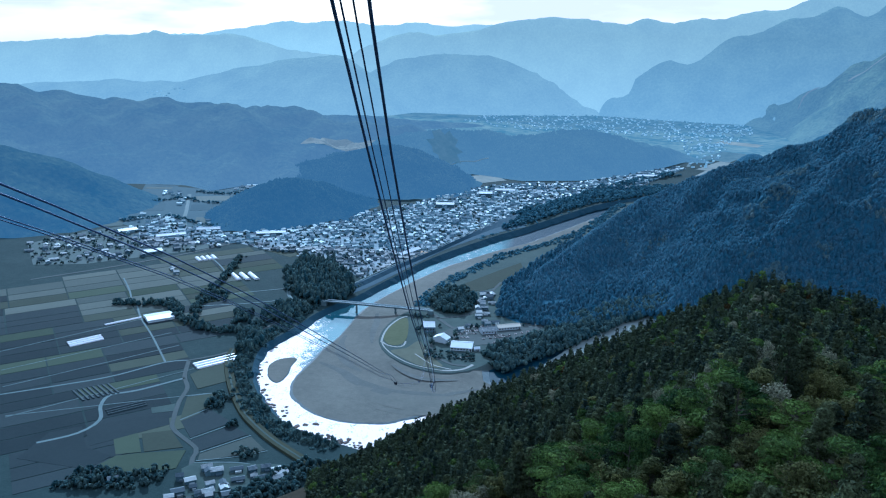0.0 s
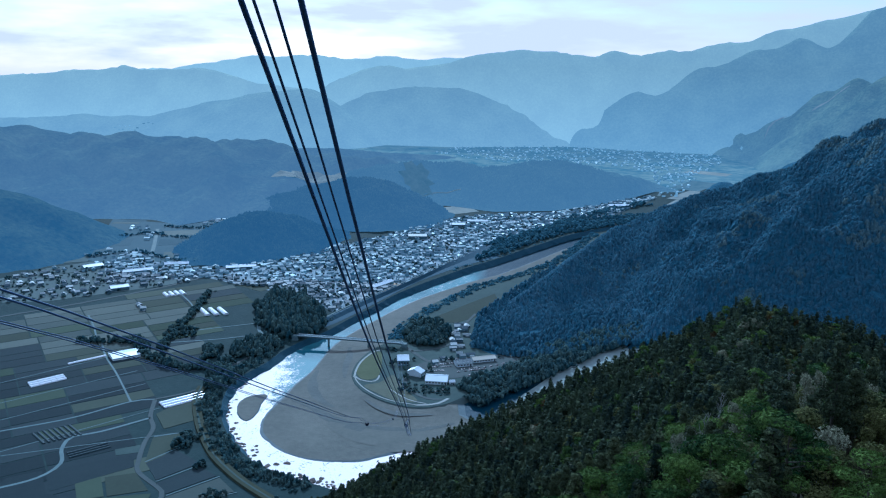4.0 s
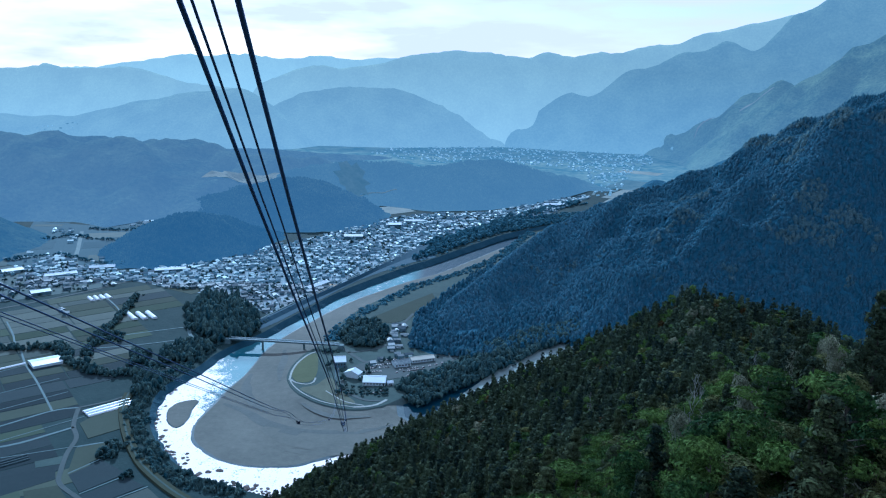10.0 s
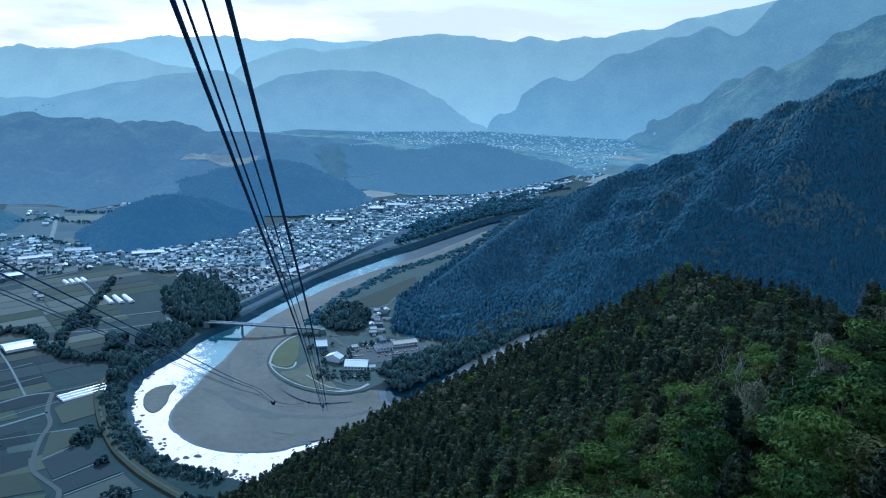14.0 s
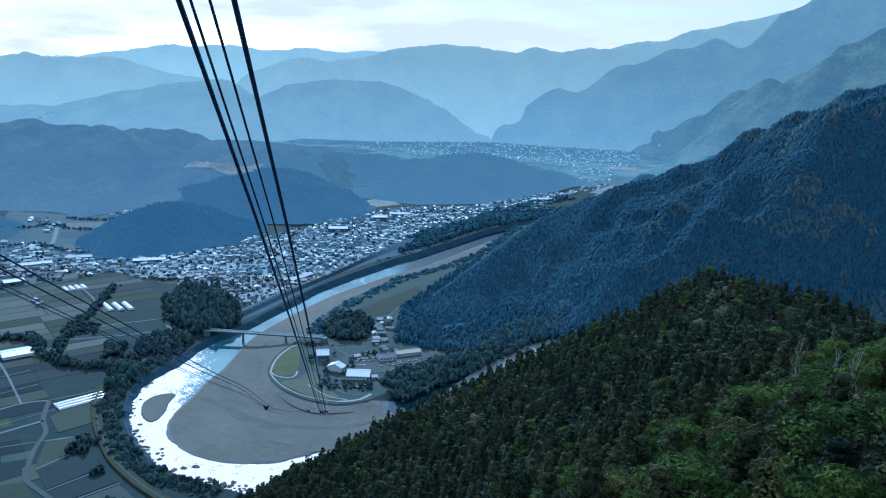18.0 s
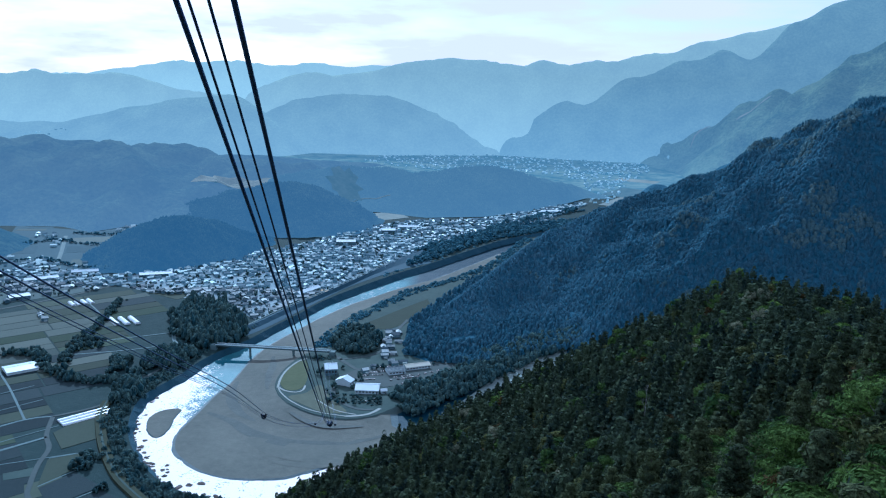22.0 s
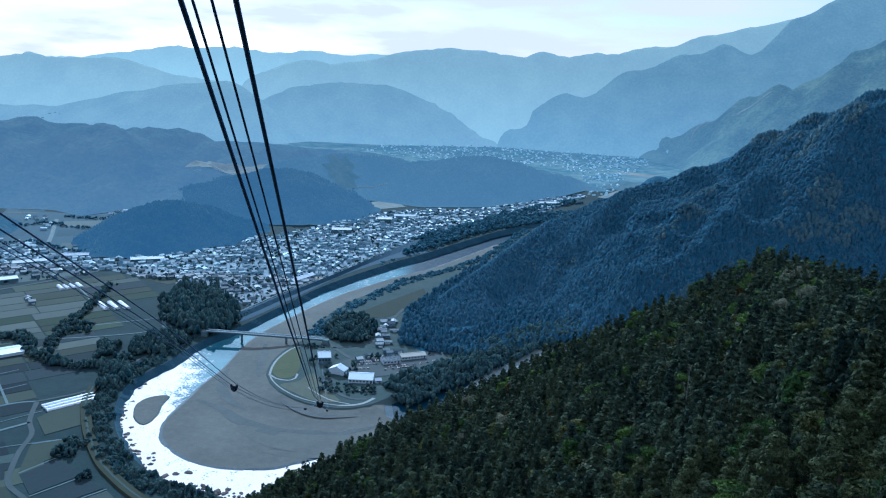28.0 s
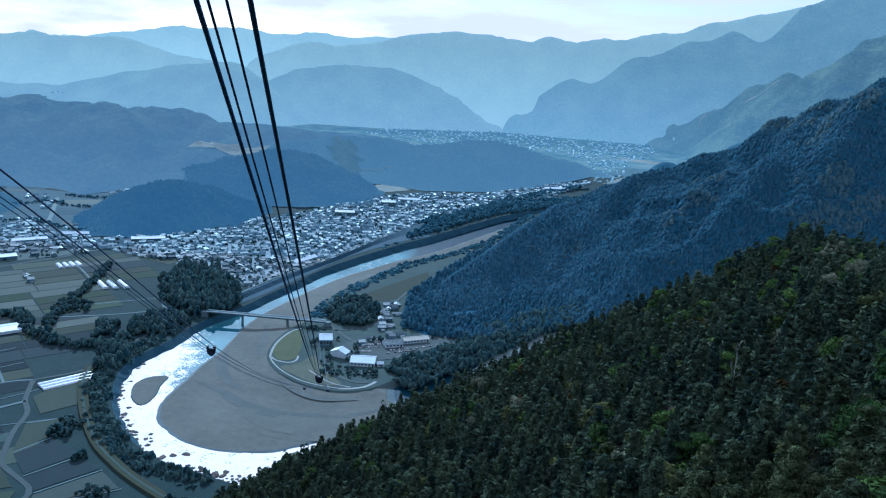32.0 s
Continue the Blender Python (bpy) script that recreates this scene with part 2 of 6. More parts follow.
RUBBER = surface("tyre_rubber", (0.015, 0.015, 0.015), (0.03, 0.03, 0.03), scale=0.2, rough=0.9)
ROCK = surface("dark_river_rock", (0.05, 0.05, 0.045), (0.14, 0.13, 0.12), scale=2.0, rough=0.9, bump=0.4, bump_scale=1.5, vary="object")
BAR_WET = surface("damp_bar_gravel", (0.0562, 0.073, 0.0727), (0.1145, 0.137, 0.1306), scale=6.0, rough=0.85, bump=0.4, bump_scale=2.5, large=40.0, spread=0.25)
BAR_SAND = surface("bar_sand", (0.0742, 0.09, 0.0846), (0.1463, 0.164, 0.1472), scale=5.0, rough=0.95, large=30.0)
# the glow of these two stands in for haze over far ground
HAZY_CLEARING = surface("hazed_felled_ground", (0.12, 0.125, 0.10), (0.24, 0.24, 0.19), scale=16.0, rough=1.0, large=70.0, spread=0.2, spec=0.0, glow=(0.05, 0.095, 0.125))
HAZY_FELLED = surface("hazed_felled_slope", (0.027, 0.042, 0.04), (0.105, 0.12, 0.102), scale=16.0, rough=1.0, large=60.0, spread=0.2, spec=0.0, glow=(0.058, 0.115, 0.152))
BARK = surface("tree_bark", (0.035, 0.035, 0.03), (0.1, 0.095, 0.08), scale=0.4, rough=0.9, bump=0.05, bump_scale=0.2)
PALE_BARK = surface("dead_bark", (0.15, 0.17, 0.16), (0.33, 0.35, 0.33), scale=0.4, rough=0.9)
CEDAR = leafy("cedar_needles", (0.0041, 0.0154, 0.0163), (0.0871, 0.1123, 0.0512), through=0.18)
# bluer copy of CEDAR, with haze put in for trees down the slope
CEDAR_FAR = leafy("hazed_cedar_needles", (0.0054, 0.0182, 0.0225), (0.0792, 0.1112, 0.061), through=0.16)
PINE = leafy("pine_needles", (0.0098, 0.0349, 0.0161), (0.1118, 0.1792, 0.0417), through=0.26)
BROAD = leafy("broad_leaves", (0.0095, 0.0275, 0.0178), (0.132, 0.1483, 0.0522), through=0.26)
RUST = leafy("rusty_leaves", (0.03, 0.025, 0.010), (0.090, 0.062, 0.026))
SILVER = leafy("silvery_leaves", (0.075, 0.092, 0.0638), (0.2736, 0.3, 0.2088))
# the blue of haze is mixed into these forest colours, more up the valley
FOREST = leafy("hazed_forest_crowns", (0.0348, 0.1141, 0.1789), (0.0674, 0.1345, 0.1864), large=130.0, crown=6.0, spray_size=0.6)
FOREST_FAR = leafy("hazier_forest_crowns", (0.056, 0.155, 0.2327), (0.0947, 0.1785, 0.2451), large=130.0, crown=6.0, spray_size=0.6)
FOREST_PALE = leafy("hazed_pale_forest_crowns", (0.054, 0.1164, 0.1518), (0.1134, 0.1822, 0.1984), large=90.0, crown=6.0, spray_size=0.6)
# grove leaves carry the blue of haze, the far copy more of it
GROVE = leafy("hazed_grove_leaves", (0.0168, 0.0571, 0.0792), (0.0943, 0.151, 0.1395), crown=5.0, spray_size=0.7)
GROVE_FAR = leafy("hazier_grove_leaves", (0.0417, 0.1259, 0.1971), (0.0954, 0.1975, 0.2357), crown=6.0, spray_size=0.7)
SOIL = surface("forest_floor", (0.012, 0.014, 0.009), (0.035, 0.032, 0.02), scale=3.0, rough=1.0, bump=0.5, bump_scale=2.0, large=20.0)
# slope under the crowns, with the same haze blue in its colour
SLOPE = surface("hazed_wooded_slope", (0.018, 0.072, 0.118), (0.046, 0.122, 0.18), scale=9.0, rough=1.0, bump=5.0, bump_scale=9.0, large=140.0, spread=0.22, spec=0.1)


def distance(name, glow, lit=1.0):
    """Far wooded hills: dark woods, with the haze in front of them put in as emission."""
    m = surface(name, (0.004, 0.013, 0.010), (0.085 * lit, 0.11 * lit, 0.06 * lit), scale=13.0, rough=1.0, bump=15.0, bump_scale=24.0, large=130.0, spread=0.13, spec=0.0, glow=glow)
    # the haze glow is set stronger in the valleys than on the heights
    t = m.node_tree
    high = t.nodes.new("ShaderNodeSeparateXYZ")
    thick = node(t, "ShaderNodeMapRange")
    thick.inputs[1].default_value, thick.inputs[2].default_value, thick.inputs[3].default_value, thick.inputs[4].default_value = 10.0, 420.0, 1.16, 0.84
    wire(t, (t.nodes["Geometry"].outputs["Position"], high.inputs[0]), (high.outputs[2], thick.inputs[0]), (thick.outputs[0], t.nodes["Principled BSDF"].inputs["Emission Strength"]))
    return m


# water: clear green-blue, ruffled; its painted white is froth on shoals and sun glitter
def water_stuff():
    m = bpy.data.materials.new("river_water")
    m.use_nodes = True
    t = m.node_tree
    b = t.nodes["Principled BSDF"]
    geo = t.nodes.new("ShaderNodeNewGeometry")
    deep = node(t, "ShaderNodeTexNoise", Scale=0.012, Detail=3.0)
    tint = t.nodes.new("ShaderNodeValToRGB")
    tint.color_ramp.elements[0].position, tint.color_ramp.elements[1].position = 0.38, 0.62
    tint.color_ramp.elements[0].color, tint.color_ramp.elements[1].color = (0.02, 0.10, 0.135, 1), (0.07, 0.19, 0.225, 1)
    long = t.nodes.new("ShaderNodeMapping")
    long.inputs["Scale"].default_value = (0.07, 0.05, 0.05)
    glitter_foam = node(t, "ShaderNodeTexNoise", Scale=1.0, Detail=8.0, Roughness=0.7)
    crest = t.nodes.new("ShaderNodeValToRGB")
    crest.color_ramp.elements[0].position, crest.color_ramp.elements[1].position = 0.55, 0.70
    # in the outer bend nearly all is white: sun glitter painted in with froth
    place = t.nodes.new("ShaderNodeSeparateXYZ")
    reach = node(t, "ShaderNodeMapRange")
    shore = node(t, "ShaderNodeMapRange")
    for n, lo, hi, top in ((reach, 1185.0, 1100.0, 0.29), (shore, 40.0, -60.0, 1.0)):
        n.inputs[1].default_value, n.inputs[2].default_value, n.inputs[3].default_value, n.inputs[4].default_value = lo, hi, 0.0, top
    gain = t.nodes.new("ShaderNodeMath")
    gain.operation = "MULTIPLY"
    more = t.nodes.new("ShaderNodeMath")
    # the tributary runs smooth
    mouth, inland, calm = node(t, "ShaderNodeMapRange"), node(t, "ShaderNodeMapRange"), t.nodes.new("ShaderNodeMath")
    for n, lo, hi, top in ((mouth, -92.0, -62.0, -0.6), (inland, 890.0, 960.0, 1.0)):
        n.inputs[1].default_value, n.inputs[2].default_value, n.inputs[3].default_value, n.inputs[4].default_value = lo, hi, 0.0, top
    calm.operation = "MULTIPLY"
    still = t.nodes.new("ShaderNodeMath")
    wire(t, (place.outputs[0], mouth.inputs[0]), (place.outputs[1], inland.inputs[0]), (mouth.outputs[0], calm.inputs[0]), (inland.outputs[0], calm.inputs[1]), (calm.outputs[0], still.inputs[0]), (gain.outputs[0], still.inputs[1]))
    wire(t, (geo.outputs["Position"], place.inputs[0]), (place.outputs[1], reach.inputs[0]), (place.outputs[0], shore.inputs[0]), (reach.outputs[0], gain.inputs[0]), (shore.outputs[0], gain.inputs[1]),
         (still.outputs[0], more.inputs[0]), (glitter_foam.outputs[0], more.inputs[1]))
    # clear water runs beside the gravel bar above the islet
    inner, upper, clear, left = node(t, "ShaderNodeMapRange"), node(t, "ShaderNodeMapRange"), t.nodes.new("ShaderNodeMath"), t.nodes.new("ShaderNodeMath")
    for n, lo, hi, top in ((inner, -352.0, -312.0, -0.3), (upper, 955.0, 1020.0, 1.0)):
        n.inputs[1].default_value, n.inputs[2].default_value, n.inputs[3].default_value, n.inputs[4].default_value = lo, hi, 0.0, top
    clear.operation = "MULTIPLY"
    fine = node(t, "ShaderNodeTexNoise", Scale=0.35, Detail=6.0, Roughness=0.7)
    lace = node(t, "ShaderNodeMapRange")
    lace.inputs[1].default_value, lace.inputs[2].default_value, lace.inputs[3].default_value, lace.inputs[4].default_value = 0.3, 0.7, -0.25, 0.2
    torn = t.nodes.new("ShaderNodeMath")
    wire(t, (place.outputs[0], inner.inputs[0]), (place.outputs[1], upper.inputs[0]), (inner.outputs[0], clear.inputs[0]), (upper.outputs[0], clear.inputs[1]), (clear.outputs[0], left.inputs[0]), (more.outputs[0], left.inputs[1]),
         (geo.outputs["Position"], fine.inputs["Vector"]), (fine.outputs[0], lace.inputs[0]), (left.outputs[0], torn.inputs[0]), (lace.outputs[0], torn.inputs[1]))
    # upstream more white is mixed in, for the glitter on the riffles
    swift = node(t, "ShaderNodeMapRange")
    swift.inputs[1].default_value, swift.inputs[2].default_value, swift.inputs[3].default_value, swift.inputs[4].default_value = 1235.0, 1600.0, 0.04, 0.27
    rush = t.nodes.new("ShaderNodeMath")
    # the tributary's shade is put into its colour as a darker tint
    shade_fac = node(t, "ShaderNodeMapRange")
    shade_fac.inputs[1].default_value, shade_fac.inputs[2].default_value, shade_fac.inputs[3].default_value, shade_fac.inputs[4].default_value = 0.0, -0.6, 0.0, 1.0
    shade_tint = t.nodes.new("ShaderNodeMix")
    shade_tint.data_type = "RGBA"
    shade_tint.inputs[7].default_value = (0.008, 0.034, 0.055, 1)
    wire(t, (place.outputs[1], swift.inputs[0]), (torn.outputs[0], rush.inputs[0]), (swift.outputs[0], rush.inputs[1]), (calm.outputs[0], shade_fac.inputs[0]), (shade_fac.outputs[0], shade_tint.inputs[0]), (tint.outputs[0], shade_tint.inputs[6]))
    white = t.nodes.new("ShaderNodeMix")
    white.data_type = "RGBA"
    white.inputs[7].default_value = (0.84, 0.84, 0.82, 1)
    wave = node(t, "ShaderNodeTexNoise", Scale=0.45, Detail=7.0, Roughness=0.7)
    lift = node(t, "ShaderNodeBump", Strength=1.0, Distance=0.55)
    wire(t, (geo.outputs["Position"], deep.inputs["Vector"]), (deep.outputs[0], tint.inputs[0]), (geo.outputs["Position"], long.inputs[0]),
         (long.outputs[0], glitter_foam.inputs["Vector"]), (rush.outputs[0], crest.inputs[0]), (crest.outputs[0], white.inputs[0]), (shade_tint.outputs[2], white.inputs[6]),
         (white.outputs[2], b.inputs["Base Color"]), (geo.outputs["Position"], wave.inputs["Vector"]), (wave.outputs[0], lift.inputs["Height"]), (lift.outputs[0], b.inputs["Normal"]))
    b.inputs["Roughness"].default_value, b.inputs["IOR"].default_value, b.inputs["Specular IOR Level"].default_value = 0.5, 1.33, 0.09
    return m


WATER = water_stuff()


from mathutils import geometry

# ---- meshes ----
def mesh_from(name, verts, faces, material, smooth=False):
    """A mesh from rows of places and rows of corner numbers, all with the same count of corners."""
    verts, faces = np.asarray(verts, np.float32), np.asarray(faces, np.int32)
    me = bpy.data.meshes.new(name)
    n, k = faces.shape
    me.vertices.add(len(verts))
    me.vertices.foreach_set("co", verts.ravel())
    me.loops.add(n * k)
    me.loops.foreach_set("vertex_index", faces.ravel())
    me.polygons.add(n)
    me.polygons.foreach_set("loop_start", np.arange(0, n * k, k, dtype=np.int32))
    me.polygons.foreach_set("use_smooth", np.full(n, smooth))
    me.update(calc_edges=True)
    me.materials.append(material)
    return me


def put(name, me, parent=None, label="", category="", group="", kind=""):
    ob = new(name, me)
    ob.parent = parent
    return tagged(ob, label, category, group, kind)


def part(name, bm, material, parent, label=""):
    """One bmesh as one mesh object under its thing."""
    me = bpy.data.meshes.new(name)
    bm.to_mesh(me)
    bm.free()
    me.materials.append(material)
    return put(name, me, parent, label)


def smooth_line(points, step, closed=False):
    """A soft curve through a few places of the plan, with a place every step metres."""
    p = np.array(points, float)
    n, rows = len(p), []
    for i in range(n if closed else n - 1):
        a, b, c, d = (p[(i + k) % n] if closed else p[min(max(i + k, 0), n - 1)] for k in (-1, 0, 1, 2))
        for s in np.linspace(0, 1, max(2, int(np.linalg.norm(c - b) / step)), endpoint=False):
            rows.append(0.5 * (2 * b + (c - a) * s + (2 * a - 5 * b + 4 * c - d) * s**2 + (3 * b - a - 3 * c + d) * s**3))
    return np.array(rows if closed else rows + [p[-1]])


def floor_z(x, y):
    """The height of the valley's terrace: it climbs gently up the valley."""
    return 8.0 + np.maximum(np.asarray(y, float) - 1200.0, 0.0) * 0.0055 + 0 * np.asarray(x, float)


def wobble(x, y, size, seed=0.0):
    """Smooth hills and hollows of about that size, from -1 to 1."""
    a, b = np.asarray(x) / size + seed, np.asarray(y) / size - 1.7 * seed
    return (np.sin(a * 1.9 + 1.3 * np.sin(b * 1.1)) + np.sin(b * 2.3 + 1.1 * np.sin(a * 0.9 + 2)) + 0.6 * np.sin(a * 4.1 + b * 3.7) + 0.5 * np.sin(a * 5.9 - b * 5.1 + 1)) / 3.1


def terrace(name, outline, top, material, skirt=12.0, drop=11.0, label="", bank=None, cell=0.0):
    """Level ground inside a soft outline, with a sloped bank down to the river bed on its rim."""
    line = np.array(outline)
    if sum(line[i - 1][0] * line[i][1] - line[i][0] * line[i - 1][1] for i in range(len(line))) < 0:
        line = line[::-1]
    n = len(line)
    inner = [Vector((x, y)) for x in np.arange(line[:, 0].min(), line[:, 0].max(), cell) for y in np.arange(line[:, 1].min(), line[:, 1].max(), cell)] if cell else []
    got = geometry.delaunay_2d_cdt([Vector(p) for p in line] + inner, [], [list(range(n))], 1, 0.01)
    flat = [(p.x, p.y, float(top(p.x, p.y))) for p in got[0]]
    bm = bmesh.new()
    verts = [bm.verts.new(p) for p in flat]
    for f in got[2]:
        bm.faces.new([verts[i] for i in f])
    ahead = np.roll(line, -1, 0) - np.roll(line, 1, 0)
    away = np.stack([ahead[:, 1], -ahead[:, 0]], 1) / (np.linalg.norm(ahead, axis=1)[:, None] + 1e-6)
    rng = random.Random(5)
    rim = [bm.verts.new((x, y, float(top(x, y)))) for x, y in line]
    foot = []
    for (x, y), d in zip(line, away):
        k = skirt * rng.uniform(0.75, 1.25)
        foot.append(bm.verts.new((x + d[0] * k, y + d[1] * k, float(top(x, y)) - drop)))
    for i in range(n):
        bm.faces.new((rim[i - 1], foot[i - 1], foot[i], rim[i])).material_index = 1
    bmesh.ops.remove_doubles(bm, verts=bm.verts[:], dist=0.01)
    bmesh.ops.recalc_face_normals(bm, faces=bm.faces[:])
    me = bpy.data.meshes.new(name)
    bm.to_mesh(me)
    bm.free()
    me.materials.append(material)
    me.materials.append(bank or BANK)
    return put(name, me, label=label, kind="structure")


def ribbon(name, line, width, material, rise, parent=None, label="", kind="", thick=0.12, z=None, category=""):
    """A strip with thickness that follows a line over the ground: a road, a path, a levee's crown."""
    p = np.array(line, float)[:, :2]
    d = np.gradient(p, axis=0)
    side = np.stack([-d[:, 1], d[:, 0]], 1) / (np.linalg.norm(d, axis=1)[:, None] + 1e-9) * width / 2
    h = (floor_z(p[:, 0], p[:, 1]) if z is None else z + 0 * p[:, 0]) + rise
    v = np.concatenate([np.c_[p + side, h], np.c_[p - side, h], np.c_[p + side * 1.15, h - thick], np.c_[p - side * 1.15, h - thick]])
    n = len(p)
    i = np.arange(n - 1)
    f = np.concatenate([np.c_[i, i + n, i + n + 1, i + 1][:, ::-1], np.c_[i + 2 * n, i, i + 1, i + 2 * n + 1][:, ::-1], np.c_[i + n, i + 3 * n, i + 3 * n + 1, i + n + 1][:, ::-1]])
    return put(name, mesh_from(name, v, f[:, ::-1], material), parent, label, category, kind=kind)


# ---- the valley floor ----
RIVER_FAR_BANK = [(-50, 700), (-110, 735), (-185, 762), (-221, 776), (-274, 801), (-319, 845), (-363, 915), (-388, 992), (-390, 1052), (-370, 1117), (-359, 1176), (-340, 1229),
                  (-314, 1279), (-286, 1361), (-260, 1430), (-233, 1511), (-194, 1593), (-143, 1685), (-98, 1762), (-50, 1832), (-8, 1903), (62, 2020), (142, 2144), (270, 2280), (430, 2440), (530, 2600)]
BAR_EDGE = [(40, 905), (-40, 905), (-90, 900), (-142, 867), (-172, 846), (-202, 841), (-233, 843), (-260, 854), (-286, 877), (-306, 904), (-316, 945), (-313, 984), (-309, 1021), (-306, 1060), (-297, 1113), (-294, 1156), (-290, 1216),
            (-279, 1276), (-261, 1331), (-242, 1384), (-221, 1438), (-188, 1510), (-138, 1596), (-82, 1679), (-26, 1752), (36, 1860), (106, 1990), (172, 2100), (315, 2300), (470, 2560)]
SPIT_EDGE = [(166, 1322), (117, 1275), (44, 1172), (-27, 1080), (-60, 1040), (-80, 1014), (-98, 999), (-124, 991), (-153, 998), (-177, 1011), (-203, 1036), (-222, 1066), (-233, 1103), (-233, 1155), (-222, 1205), (-204, 1247),
             (-198, 1318), (-172, 1428), (-138, 1505), (-92, 1601), (-35, 1680), (30, 1770), (95, 1890), (201, 2194), (380, 2560)]

far_rim = [(600, 2650), (700, 2720), (1000, 2880), (2600, 3200), (2600, 4880), (-3600, 4880), (-3600, 300), (-600, 300), (-120, 420), (-20, 640)]
ground = put("ground", mesh_from("ground", [(-6000, -2500, -4), (6000, -2500, -4), (6000, 4900, -4), (-6000, 4900, -4)], [(0, 1, 2, 3)], SHOAL), label="stony valley bed under the river and the terraces", kind="structure")
water = put("water", mesh_from("water", [(-700, 500, 0), (900, 500, 0), (900, 3000, 0), (-700, 3000, 0)], [(0, 1, 2, 3)], WATER), label="broad shallow river glittering in the low sun", kind="structure")
west = terrace("terrace_fields", list(smooth_line(RIVER_FAR_BANK, 14)) + far_rim, floor_z, EARTH, skirt=11, drop=11, label="valley terrace of earth and grass with fields and a town", cell=90)
spit = terrace("terrace_spit", list(smooth_line(SPIT_EDGE, 12)) + [(900, 2700), (1600, 2400), (1600, 1400), (400, 1400)], lambda x, y: 7.0, SPIT_EARTH, skirt=7, drop=8, label="low tongue of land between two rivers", bank=SPIT_BANK)
SPIT_LINE = smooth_line(SPIT_EDGE[5:19], 12)


def bar_z(x, y):
    """The height of the gravel: nearly level, and climbing to the spit's edge."""
    off = np.min(np.hypot(SPIT_LINE[:, 0] - x, SPIT_LINE[:, 1] - y))
    return 0.9 + 5.2 * max(0.0, 1 - off / 58.0) ** 1.6 + 0.4 * float(wobble(x, y, 60))


bar = terrace("gravel_bar", list(smooth_line(BAR_EDGE, 10)) + [(520, 2640), (300, 1900), (120, 1500), (-20, 1220), (-74, 1044), (-66, 985), (-30, 950), (40, 930)], bar_z, GRAVEL, skirt=14, drop=4, label="wide grey gravel bar inside the river's bend", bank=SHOAL_WET, cell=13)
shoal = terrace("gravel_shoal", smooth_line([(8, 1040), (40, 1110), (70, 1165), (118, 1240), (165, 1300), (260, 1310), (200, 1225), (140, 1140), (90, 1060), (30, 990)], 8, True), lambda x, y: 0.8, SHOAL_PALE, skirt=4, drop=3, label="pale gravel shoal in the tributary", bank=SHOAL)
islet = terrace("gravel_islet", smooth_line([(-355, 953), (-365, 987), (-360, 1009), (-346, 1019), (-336, 1017), (-336, 989), (-332, 956), (-338, 934)], 6, True), lambda x, y: 0.8, GRAVEL, skirt=5, drop=3, label="small gravel islet in the white water", bank=SHOAL)


# ---- mountains: a crest line, and slopes that fall from it ----
def crest_height(x, y, crest, fall, front=1.0):
    """The height over each place, falling by fall from the nearest stretch of the crest line."""
    best = np.full(x.shape, -1e4)
    c = np.array(crest, float)
    for a, b in zip(c[:-1], c[1:]):
        d = b[:2] - a[:2]
        s = np.clip(((x - a[0]) * d[0] + (y - a[1]) * d[1]) / (d @ d), 0, 1)
        ahead = y - a[1] - s * d[1]
        off = np.hypot(x - a[0] - s * d[0], np.where(ahead < 0, ahead * front, ahead))
        best = np.maximum(best, a[2] + s * (b[2] - a[2]) - fall * np.sqrt(off**2 + 900) + fall * 30)
    return best


def below_crest(x, y, crest, foot):
    """How far down each place lies between its own stretch of the crest line and the foot, by its distance from the crest: metres, and the crest's height there."""
    near, tall = np.full(np.shape(x), 1e6), np.full(np.shape(x), 1.0)
    c = np.array(crest, float)
    for a, b in zip(c[:-1], c[1:]):
        d = b[:2] - a[:2]
        s = np.clip(((x - a[0]) * d[0] + (y - a[1]) * d[1]) / (d @ d), 0, 1)
        off = np.hypot(x - a[0] - s * d[0], y - a[1] - s * d[1])
        tall = np.where(off < near, a[2] + s * (b[2] - a[2]) - foot, tall)
        near = np.minimum(off, near)
    return near, np.maximum(tall, 1.0)


